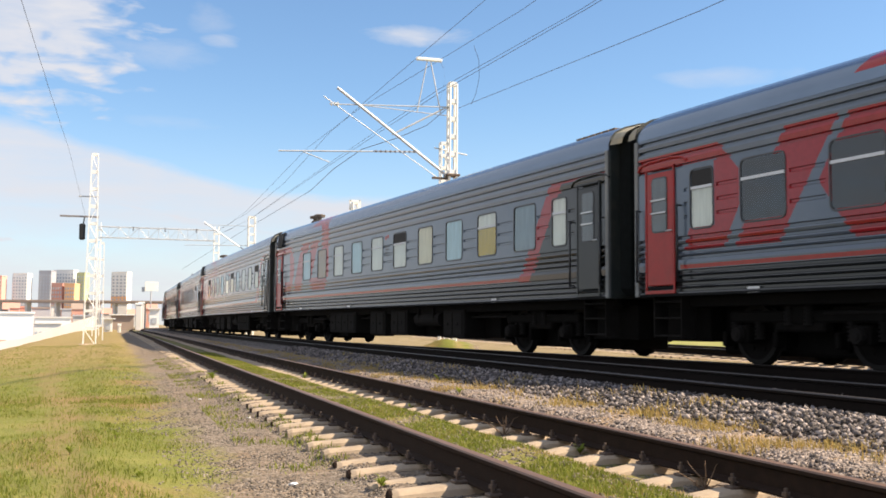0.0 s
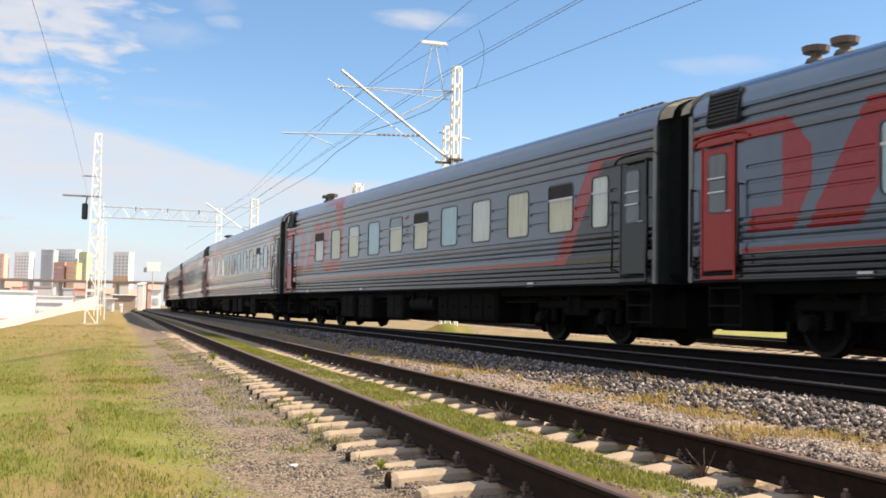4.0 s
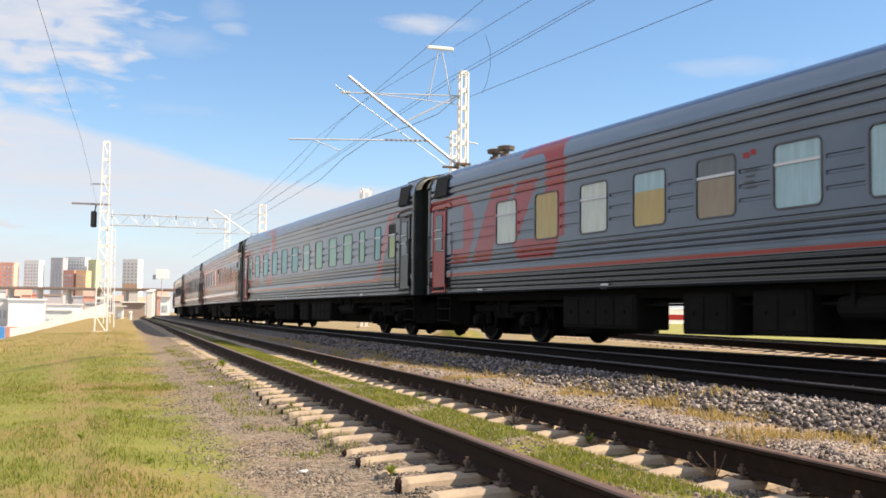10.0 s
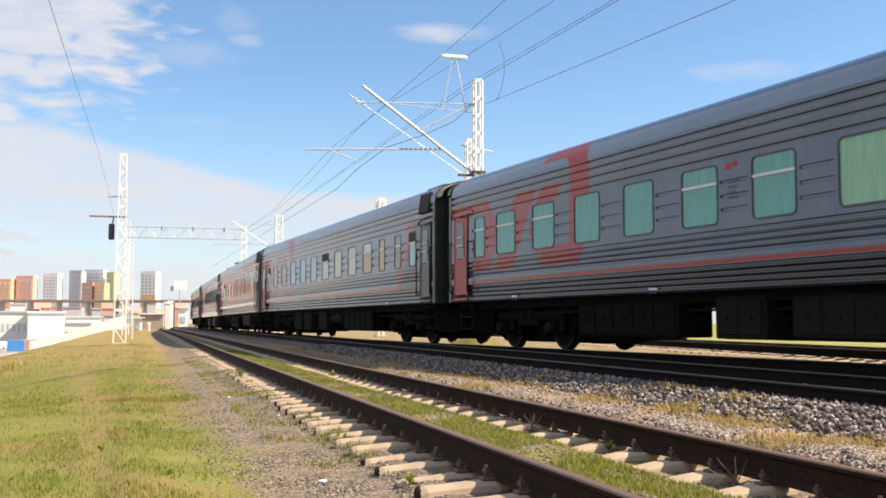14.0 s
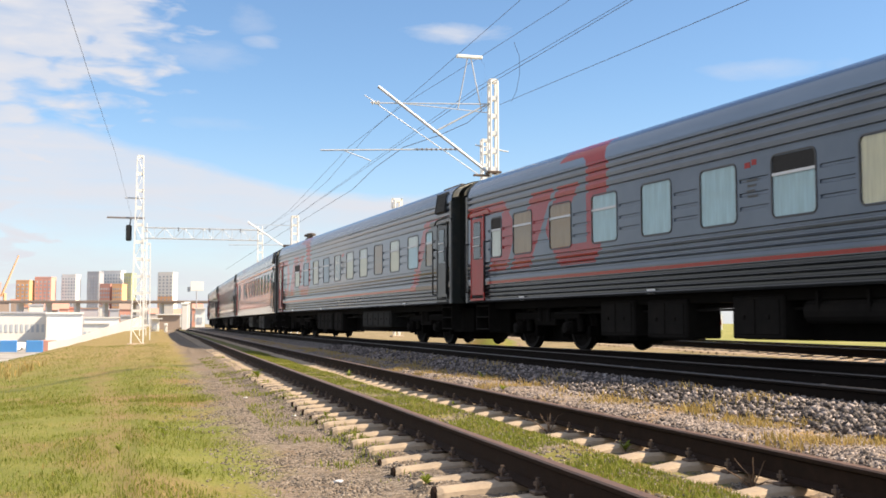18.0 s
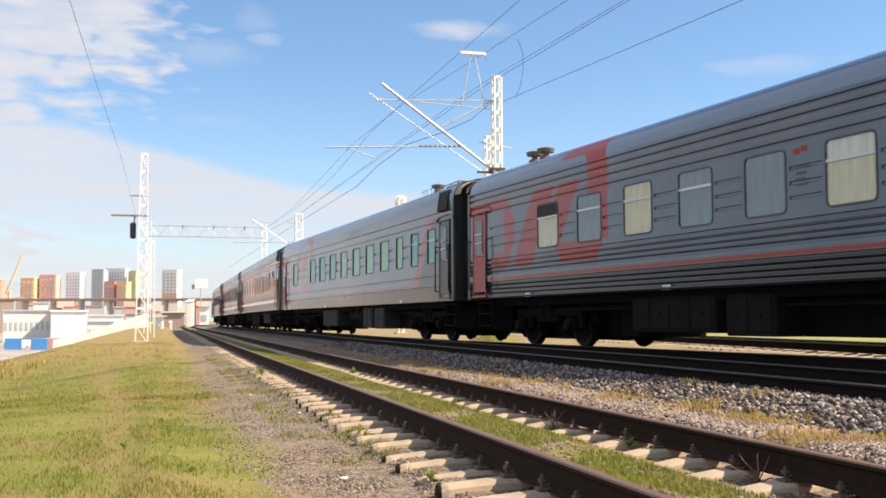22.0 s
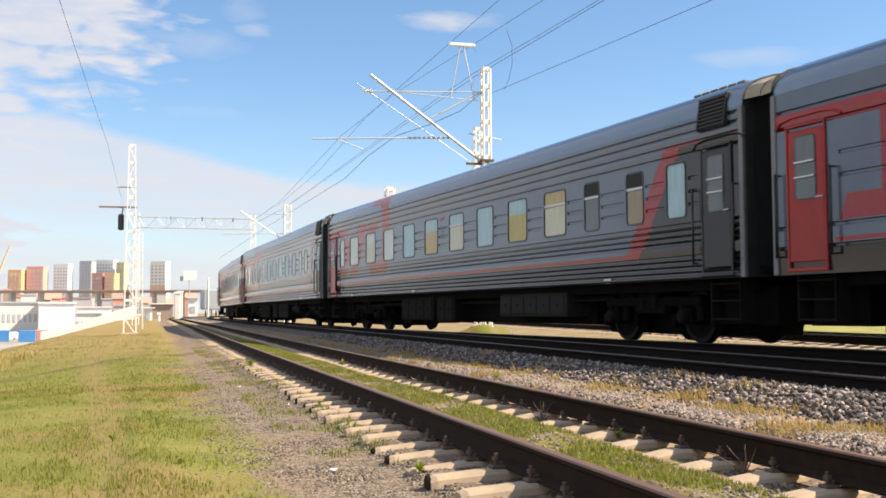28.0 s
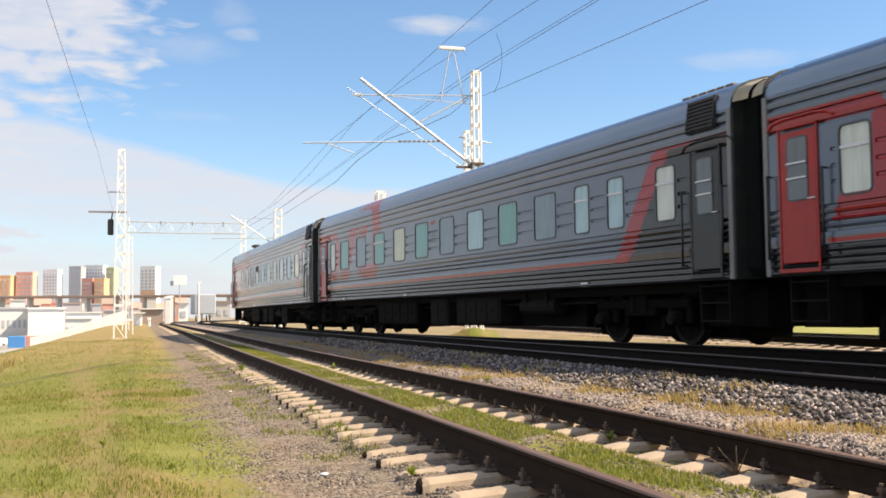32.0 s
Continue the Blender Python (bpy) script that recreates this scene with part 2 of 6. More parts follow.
def glass_material(name, tint, gloss=0.5):
    m = Nodes(name, 0.05)
    t = m.t
    tr, gl, mx, fr = (t.nodes.new(k) for k in ("ShaderNodeBsdfTransparent", "ShaderNodeBsdfGlossy", "ShaderNodeMixShader", "ShaderNodeFresnel"))
    tr.inputs[0].default_value, gl.inputs[0].default_value = (*tint, 1), (0.9, 0.95, 1.0, 1)
    gl.inputs["Roughness"].default_value, fr.inputs[0].default_value = 0.03, 1.42
    t.links.new(m.math("MULTIPLY_ADD", fr.outputs[0], 1.0, 0.06 * gloss, clamp=True), mx.inputs[0])
    t.links.new(tr.outputs[0], mx.inputs[1]), t.links.new(gl.outputs[0], mx.inputs[2])
    t.links.new(mx.outputs[0], t.nodes["Material Output"].inputs[0])
    return m.mat


M["glass"] = glass_material("coach_window_glass", (0.90, 0.94, 0.92))
M["glass_teal"] = glass_material("teal_tinted_window_glass", (0.72, 0.95, 0.92), 0.6)


def coach_paint(name, grime):
    """Silver grey with a graphite skirt, a red waist line, a red slash before the front door and red lettering shapes at the rear."""
    m = Nodes(name, 0.42, 0.0, 0.12)
    x, _, z = m.xyz()
    u = m.math("ADD", x, 12.27)

    def lt(a, b):
        return m.math("LESS_THAN", a, b)

    def both(*v):
        r = v[0]
        for k in v[1:]:
            r = m.math("MULTIPLY", r, k)
        return r

    def either(*v):
        r = v[0]
        for k in v[1:]:
            r = m.math("MAXIMUM", r, k)
        return r

    def line(a, b):                       # a + b z
        return m.math("MULTIPLY_ADD", z, b, a)

    def zin(a, b):
        return both(lt(a, z), lt(z, b))

    def uin(a, b):
        return both(lt(a, u), lt(u, b))

    stripe = both(zin(1.54, 1.605), uin(1.6, 20.9))
    slash_l, slash_r = line(20.66 - 0.70 * 1.55, 0.70), line(21.15 - 0.70 * 1.55, 0.70)
    slash = both(uin(slash_l, slash_r), zin(1.51, 3.44))
    slash = either(slash, both(uin(21.95, 24.1), zin(3.42, 3.47)))
    # first sign: a hooked band round the door and the first window
    edge = m.math("MINIMUM", m.math("MINIMUM", line(1.56, 0.60), 3.04), line(6.06, -1.0))
    hook = both(lt(0.36, u), lt(u, edge), zin(1.84, 3.51))
    hole = both(uin(0.30, 2.46), zin(2.20, 3.27))
    foot = both(lt(z, 2.22), lt(u, line(1.70 - 0.42 * 1.87, 0.42)))
    hook = both(hook, m.math("SUBTRACT", 1.0, either(hole, foot)))
    bar = both(uin(line(2.92 - 0.66 * 1.84, 0.66), line(3.85 - 0.70 * 1.80, 0.70)), zin(1.83, 3.51))
    arm_left = m.math("MAXIMUM", line(4.66 - 0.64 * 2.63, 0.64), line(4.66 + 0.72 * 2.63, -0.72))
    arm = both(uin(arm_left, line(6.14 - 0.72 * 3.51, 0.72)), zin(2.1, 3.51))
    bowl = both(uin(arm_left, m.math("MINIMUM", line(6.70 - 1.80, 1.0), line(6.94 - 0.94, 0.47))), lt(u, 7.24), zin(1.80, 2.23))
    post = both(uin(6.45, 7.24), zin(2.2, 4.0))
    red = either(stripe, slash, hook, bar, arm, bowl, post)
    graphite = either(lt(z, 1.51), both(lt(slash_r, u), lt(z, 3.44)))
    n1, n2, n3 = m.noise(0.9, 5), m.noise(14, 4), m.noise(2.5, 5, 0.6, (1.0, 1, 0.12))
    grey = m.ramp(n1, (0.3, (0.076, 0.104, 0.146)), (0.7, (0.108, 0.141, 0.190)))
    col = m.mix(graphite, grey, m.ramp(n1, (0.3, (0.005, 0.0075, 0.0095)), (0.7, (0.009, 0.0125, 0.015))))
    col = m.mix(red, col, m.ramp(n2, (0.3, (0.235, 0.003, 0.009)), (0.7, (0.300, 0.006, 0.013))))
    # road dust, streaks, more of it low down where it is thrown up
    streak = m.math("MULTIPLY", m.math("SUBTRACT", n3, 0.46, clamp=True), 3.2 * grime, clamp=True)
    low = m.math("MULTIPLY", m.math("SUBTRACT", m.math("MULTIPLY_ADD", n1, 0.7, 1.0), z, clamp=True), 0.75 * grime, clamp=True)
    col = m.mix(m.math("MAXIMUM", m.math("MULTIPLY", streak, 0.16), low, clamp=True), col, (0.145, 0.140, 0.132))
    m.colour(col)
    m.rough(m.math("MULTIPLY_ADD", n1, 0.2, 0.30))
    m.bsdf.inputs["Coat Weight"].default_value, m.bsdf.inputs["Coat Roughness"].default_value = 1.0, 0.10   # old clear varnish
    m.bsdf.inputs["Coat IOR"].default_value = 1.45
    m.put(m.math("MULTIPLY", m.math("SUBTRACT", 1.0, m.math("MAXIMUM", red, graphite)), 0.30), m.bsdf.inputs["Metallic"])   # silver flake in the grey
    m.bump(n2, 0.06, 0.004)
    return m.mat


M["paint"] = coach_paint("coach_livery_paint", 0.35)
M["paint_dirty"] = coach_paint("dusty_coach_livery_paint", 0.5)


def roof_paint(name):
    """Blue-grey roof; the red shape at the rear runs up over its shoulder."""
    m = Nodes(name, 0.20, 0.55)
    x, _, z = m.xyz()
    u = m.math("ADD", x, 12.27)
    inr = m.math("MULTIPLY", m.math("LESS_THAN", 6.45, u), m.math("LESS_THAN", u, 7.20))
    hk = m.math("MULTIPLY", m.math("LESS_THAN", m.math("MULTIPLY_ADD", z, 1.0, 5.27 - 3.95), u), m.math("LESS_THAN", u, 7.20))
    hk = m.math("MULTIPLY", hk, m.math("LESS_THAN", m.math("MINIMUM", 4.0, m.math("MULTIPLY_ADD", u, -0.8, 4.0 + 0.8 * 6.33)), z))
    red = m.math("MULTIPLY", m.math("MAXIMUM", inr, hk), m.math("LESS_THAN", z, 4.36))
    n1, n2 = m.noise(1.1, 6, 0.6, (1, 1, 1)), m.noise(3, 4, 0.6, (0.5, 3, 3))
    col = m.ramp(m.math("ADD", m.math("MULTIPLY", n1, 0.5), m.math("MULTIPLY", n2, 0.5)), (0.3, (0.15, 0.205, 0.285)), (0.7, (0.185, 0.245, 0.33)))
    m.colour(m.mix(red, col, (0.30, 0.018, 0.022)))
    m.put(m.math("MULTIPLY_ADD", red, -0.45, 0.55), m.bsdf.inputs["Metallic"])
    m.rough(m.math("MULTIPLY_ADD", n1, 0.10, 0.15))
    return m.mat


M["post_grey"] = simple("dusty_pale_grey_post_paint", (0.16, 0.17, 0.175), 0.5, 0, 0.2, 3, 0, 0.4, (0.2, 0.17, 0.13))
M["roof"] = roof_paint("coach_roof_paint")
M["door_red"] = simple("scuffed_red_door_paint", (0.30, 0.012, 0.010), 0.45, 0, 0.22, 3, 0, 0.35, (0.20, 0.05, 0.03), 0.2)
M["door_grey"] = simple("scuffed_graphite_door_paint", (0.015, 0.019, 0.021), 0.45, 0, 0.22, 3, 0, 0.25, (0.06, 0.054, 0.045), 0.2)
for key in ("door_red", "door_grey"):                                # varnished like the sides
    coat = next(n for n in M[key].node_tree.nodes if n.type == "BSDF_PRINCIPLED").inputs
    coat["Coat Weight"].default_value, coat["Coat Roughness"].default_value = 0.6, 0.12
    coat["Coat IOR"].default_value = 1.35

# ---- mesh helpers ----
def mesh_of(bm, name, mats, smooth=False):
    me = bpy.data.meshes.new(name)
    bmesh.ops.recalc_face_normals(bm, faces=bm.faces[:])
    bm.to_mesh(me)
    bm.free()
    for m in mats if isinstance(mats, (list, tuple)) else (mats,):
        me.materials.append(m)
    if smooth:
        me.polygons.foreach_set("use_smooth", [True] * len(me.polygons))
    return me


def raw_mesh(name, verts, faces, mats, smooth=False, index=None):
    me = bpy.data.meshes.new(name)
    me.from_pydata(verts, [], faces)
    for m in mats if isinstance(mats, (list, tuple)) else (mats,):
        me.materials.append(m)
    if index is not None:
        me.polygons.foreach_set("material_index", index)
    if smooth:
        me.polygons.foreach_set("use_smooth", [True] * len(me.polygons))
    me.update()
    return me


def part(name, bm, material, parent, label="", at=None, smooth=False):
    """One mesh object under a thing or a part; bm may be a bmesh or a mesh that alike parts share."""
    me = bm if isinstance(bm, bpy.types.Mesh) else mesh_of(bm, name, material, smooth)
    ob = new(name, me)
    ob.parent = parent
    if at is not None:
        ob.matrix_basis = at
    return tagged(ob, label)


def thing(name, label, category, at=None, group="", kind="", data=None):
    ob = new(name, data)
    if at is not None:
        ob.matrix_basis = at
    return tagged(ob, label, category, group, kind)


def box(bm, x0, x1, y0, y1, z0, z1, bevel=0.0, m=None, mat=0):
    """A box, its upright and level edges cut back by bevel."""
    r = bmesh.ops.create_cube(bm, size=1.0)
    vs = r["verts"]
    for v in vs:
        v.co = Vector((x0 + (v.co.x + 0.5) * (x1 - x0), y0 + (v.co.y + 0.5) * (y1 - y0), z0 + (v.co.z + 0.5) * (z1 - z0)))
    if bevel:
        es = list({e for v in vs for e in v.link_edges})
        g = bmesh.ops.bevel(bm, geom=es, offset=bevel, segments=1, affect="EDGES")
        vs = list({v for f in g["faces"] for v in f.verts} | {v for v in vs if v.is_valid})
    if m is not None:
        bmesh.ops.transform(bm, matrix=m, verts=[v for v in vs if v.is_valid])
    if mat:
        for f in {f for v in vs if v.is_valid for f in v.link_faces}:
            f.material_index = mat
    return vs


def rod(bm, a, b, r, n=8, r2=None, caps=True):
    """A round bar from a to b."""
    a, b = Vector(a), Vector(b)
    d = b - a
    q = d.to_track_quat("Z", "Y").to_matrix()
    r2 = r if r2 is None else r2
    rings = []
    for p, rr in ((a, r), (b, r2)):
        rings.append([bm.verts.new(p + q @ Vector((rr * math.cos(2 * math.pi * i / n), rr * math.sin(2 * math.pi * i / n), 0))) for i in range(n)])
    for i in range(n):
        bm.faces.new((rings[0][i], rings[0][(i + 1) % n], rings[1][(i + 1) % n], rings[1][i]))
    if caps:
        bm.faces.new(rings[0][::-1]), bm.faces.new(rings[1])


def sweep(name, points, section, mats, close=True, index=None, smooth=False):
    """A section [(across, up)] swept along points [(x, y, z)]; across is to the right of the way."""
    P = np.array(points, float)
    d = np.gradient(P, axis=0)
    d[:, 2] = 0
    d /= np.linalg.norm(d, axis=1)[:, None]
    right = np.stack([d[:, 1], -d[:, 0]], -1)
    k = len(section)
    verts = []
    for p, r in zip(P, right):
        for a, u in section:
            verts.append((p[0] + r[0] * a, p[1] + r[1] * a, p[2] + u))
    faces, idx = [], []
    m = k if close else k - 1
    for i in range(len(P) - 1):
        for j in range(m):
            a, b = i * k + j, i * k + (j + 1) % k
            faces.append((a, b, b + k, a + k))
            idx.append(index[j] if index else 0)
    if close:
        faces.append(tuple(range(k))[::-1]), idx.append(0)
        faces.append(tuple((len(P) - 1) * k + j for j in range(k))), idx.append(0)
    return raw_mesh(name, verts, faces, mats, smooth, idx)


# ---- the tracks' plan ----
GAUGE_HALF = 0.7975                    # rail centre from track centre
ZM = 0.2275                            # rail head of the running tracks
TURN_Y, TURN_K, TURN_END = 64.995, 0.003061, 25.472


def bend(y):
    """All tracks turn off to the right far ahead."""
    return 0.00093 * max(0.0, y - 106.0) ** 2


def near_x(y):
    return 3.002 + 0.000045 * min(y, 62) ** 2 + 0.00095 * max(0.0, y - 152.0) ** 2


def main_x(y):
    return 6.793 + bend(y)


def train_x(y):
    """The track of the train leaves the main one at a turnout and curves off to the right."""
    if y > TURN_Y:
        return main_x(y)
    if y > TURN_END:
        return main_x(y) + TURN_K * (TURN_Y - y) ** 2 / 2
    e = TURN_Y - TURN_END
    return main_x(y) + TURN_K * e * e / 2 + TURN_K * e * (TURN_END - y)


def far_x(y):
    """The track behind the train swings away to the right with distance."""
    return 14.6 + (0.13 * (y - 17.5) if y > 10 else -0.975 + 0.07 * (10 - y))


_ys = np.linspace(-240, 420, 13201)
_xs = np.array([train_x(y) for y in _ys])
_arc = np.concatenate([[0], np.cumsum(np.hypot(np.diff(_xs), np.diff(_ys)))])
_arc = _arc - np.interp(1.5, _ys, _arc) + 1.5


def train_point(s):
    y = float(np.interp(s, _arc, _ys))
    return Vector((train_x(y), y, ZM))


COACH = 24.513


def travelled(t):
    return 6.57073 * t - 0.019304 * t * t + 0.0002239 * t ** 3 + 0.000000972 * t ** 4


SLACK = {0: 0.17, 1: 0.12, 8: 0.08, 9: 0.08}   # play of the couplers


def rear_gap(n, t):
    return 16.922 + n * COACH - SLACK.get(n, 0.0) - travelled(t)


# ---- rails and sleepers ----
HEAD = [(-0.0365, -0.032), (-0.0375, -0.010), (-0.030, 0.0), (0.030, 0.0), (0.0375, -0.010), (0.0365, -0.032), (0.010, -0.044), (-0.010, -0.044)]
BASE = [(-0.075, -0.18), (-0.075, -0.168), (-0.012, -0.145), (-0.010, -0.046), (0.010, -0.046), (0.012, -0.145), (0.075, -0.168), (0.075, -0.18)]


def rail(name, fx, off, z, y0, y1, top, label, web="steel_rust"):
    """A flat-bottomed rail: its head, and the web with the foot."""
    ys = np.concatenate([np.arange(y0, min(y1, 80), 0.8), np.arange(80, y1 + 1, 5.0)]) if y1 > 80 else np.arange(y0, y1 + 0.4, 0.8)
    pts = [(fx(y) + off, y, z) for y in ys]
    t = thing(name, label, "rail", group="rails")
    part("rail_head", sweep("rail_head", pts, HEAD, [M[web], M[top]], True, [0, 1, 1, 1, 0, 0, 0, 0]), None, t)
    part("rail_web_and_foot", sweep("rail_web_and_foot", pts, BASE, M[web]), None, t)
    return t


def sleeper_mesh():
    """Prestressed concrete sleeper: sloping ends, a dip in the middle, bevelled upper edges; its top under the rail lies at z = 0."""
    st = [(-1.35, -0.050, 0.060), (-1.31, -0.035, 0.068), (-0.95, -0.006, 0.074), (-0.62, 0.0, 0.080), (-0.32, -0.045, 0.08),
          (0.32, -0.045, 0.08), (0.62, 0.0, 0.080), (0.95, -0.006, 0.074), (1.31, -0.045, 0.066), (1.35, -0.060, 0.056)]
    verts, faces = [], []
    for x, z, w in st:
        verts += [(x, -w - 0.05, -0.22), (x, -w - 0.008, z - 0.022), (x, -w + 0.02, z), (x, w - 0.02, z), (x, w + 0.008, z - 0.022), (x, w + 0.05, -0.22)]
    for i in range(len(st) - 1):
        for j in range(5):
            a = i * 6 + j
            faces.append((a, a + 6, a + 7, a + 1))
    faces += [tuple(range(6)), tuple(range(54, 60))[::-1]]
    return raw_mesh("sleeper", verts, faces, M["concrete"])


def clip_mesh():
    bm = bmesh.new()
    box(bm, 0.06, 0.15, -0.045, 0.045, 0.0, 0.022, 0.006)
    rod(bm, (0.115, 0, 0.02), (0.115, 0, 0.095), 0.013, 6)
    rod(bm, (0.115, 0, 0.05), (0.115, 0, 0.072), 0.026, 6)
    rod(bm, (0.115, 0, 0.022), (0.07, 0, 0.035), 0.012, 5)
    return mesh_of(bm, "rail_fastening", M["clip"])


def end_plate_mesh():
    bm = bmesh.new()
    rod(bm, (-0.014, 0, -0.085), (0.004, 0, -0.085), 0.052, 10, 0.06)
    return mesh_of(bm, "end_plate", M["steel_rust"])


SLEEPER, CLIP, END_PLATE = sleeper_mesh(), clip_mesh(), end_plate_mesh()


def joined_copies(name, base, mats, poses):
    """Many alike pieces that stay far off, as one mesh."""
    co = np.array([v.co[:] for v in base.vertices])
    fs = [tuple(p.vertices) for p in base.polygons]
    verts, faces = [], []
    for m in poses:
        r = np.array(m.to_3x3())
        o = len(verts)
        verts += (co @ r.T + np.array(m.translation)).tolist()
        faces += [tuple(o + i for i in f) for f in fs]
    return raw_mesh(name, verts, faces, mats)


def heading(fx, y):
    return math.degrees(math.atan2(-(fx(y + 0.1) - fx(y - 0.1)), 0.2))


def lay_sleepers(fx, z, phase, y0, y_near, y1, label, tilt, clips):
    """Sleepers are things of their own near the camera; those far along are one mesh."""
    rnd = random.Random(int(z * 1000) + 5)
    far, farc = [], []
    for i in range(int((y1 - y0) / 0.55)):
        y = phase + math.ceil((y0 - phase) / 0.55) * 0.55 + i * 0.55
        m = pose(fx(y) + rnd.uniform(-0.02, 0.02), y, z - 0.19 + rnd.uniform(-0.006, 0.004), rnd.uniform(-tilt, tilt), rnd.uniform(-tilt, tilt), heading(fx, y) + rnd.uniform(-tilt, tilt))
        if y < y_near:
            s = thing("sleeper", label, "sleeper", m, "sleepers of the track", data=SLEEPER)
            if clips and y < 22 and rnd.random() < 0.55:
                part("end_plate", END_PLATE, None, s, "dark stained sleeper end", at=pose(-1.35, 0, 0))
            if clips:
                for k in (-1, 1):
                    for turn in (0, 180):
                        part("rail_fastening", CLIP, None, s, at=pose(k * GAUGE_HALF, 0, -0.004, 0, 0, turn))
        else:
            far.append(m)
            if clips and y < 60:
                farc += [m @ pose(k * GAUGE_HALF, 0, -0.004, 0, 0, a) for k in (-1, 1) for a in (0, 180)]
    if far:
        row = thing("sleeper_row", label, "sleepers", kind="stuff", data=joined_copies("sleeper_row", SLEEPER, M["concrete"], far))
        if farc:
            part("rail_fastening", joined_copies("rail_fastening", CLIP, M["clip"], farc), None, row)


for side in (-1, 1):
    rail("rail", near_x, side * GAUGE_HALF, 0.0, -60, 300, "rail_top", "rusty dark brown rail of the little used track")
    rail("rail", main_x, side * GAUGE_HALF, ZM, -60, 400, "rail_shiny", "dark running rail with a polished head on ballast", "steel_shade_dark")
    rail("rail", train_x, side * GAUGE_HALF, ZM - (0.07 if side > 0 else 0.0), -60, 64, "rail_shiny", "dark curved rail under the passing train", "steel_shade_dark")
    rail("rail", far_x, side * GAUGE_HALF, ZM + 0.05, 0, 120, "rail_dull", "dark rail of the track behind the train", "steel_shade_dark")
lay_sleepers(near_x, 0.0, 8.904, 2.5, 45, 140, "weathered pale concrete sleeper half sunk in gravel", 0.8, True)
lay_sleepers(near_x, 0.0, 8.904, -40, -40, 2.2, "weathered pale concrete sleepers half sunk in gravel", 0.8, False)
lay_sleepers(main_x, ZM, 3.2, 1.0, 18, 150, "grey concrete sleeper bedded in ballast in the shade", 0.3, False)
lay_sleepers(far_x, ZM + 0.05, 3.0, 0.0, 0, 70, "sunlit pale concrete sleepers behind the train", 0.3, False)
lay_sleepers(train_x, ZM - 0.075, 3.3, -10, 0, 62, "dark concrete sleepers under the train", 0.3, False)


# ---- the ground ----
def smooth01(a, b, v):
    t = min(1, max(0, (v - a) / (b - a)))
    return t * t * (3 - 2 * t)


def bank_x(y):
    """The shoulder of the embankment on the left."""
    return -4.1 - 0.006 * max(0, y - 20)


def ground_z(x, y):
    nx, mx, tx = near_x(y), main_x(y), train_x(y)
    z = -0.30
    z += 0.055 * smooth01(nx - 1.45, nx - 1.2, x) + 0.025 * smooth01(nx - 1.05, nx - 0.6, x)   # bed of the near track
    z += 0.16 * smooth01(nx + 0.95, nx + 1.45, x) + 0.125 * smooth01(nx + 1.95, nx + 2.7, x)                      # ballast shoulder
    z -= 0.10 * smooth01(tx - 1.0, tx + 0.6, x)
    z -= 0.05 * smooth01(tx + 1.0, tx + 1.6, x)
    z += 0.12 * smooth01(far_x(y) - 2.1, far_x(y) - 1.5, x)
    if y < 120:                                                          # turf between the near rails, its far edge winding
        w = 0.10 + 0.16 * noise.noise(Vector((0.7, y * 0.55, 2.0))) - 0.45 * smooth01(6.9, 5.6, y)
        z += 0.058 * smooth01(nx - 0.78, nx - 0.55, x) * (1 - smooth01(nx + w, nx + w + 0.30, x)) - 0.03 * smooth01(nx + 0.2, nx + 0.5, x) * (1 - smooth01(nx + 0.9, nx + 1.0, x))
        z += 0.028 * smooth01(9.5, 16.0, y) * smooth01(nx - 1.75, nx - 1.45, x) * (1 - smooth01(nx - 1.2, nx - 0.9, x))      # gravel washed up to the sleepers
    fx = far_x(y) + 2.2
    z -= 0.30 * smooth01(fx, fx + 1.6, x)
    z += 0.03 * math.sin(x * 0.9 + y * 0.31) * (1 - smooth01(0.3, 0.9, x)) * smooth01(-9, -5, x)
    z += 0.04 * math.exp(-((x + 0.15) / 0.45) ** 2)                     # a low verge beside the path
    z -= 0.16 * smooth01(-0.6, -3.6, x)
    b = bank_x(y)
    z -= 4.6 * smooth01(b, b - 11.5, x) if x < b else 0
    far = math.hypot(x, y)
    z -= 0.9 * smooth01(170, 420, far)
    return z


def grid_lines(*runs):
    out = []
    for a, b, s in runs:
        out += list(np.arange(a, b, s))
    return out


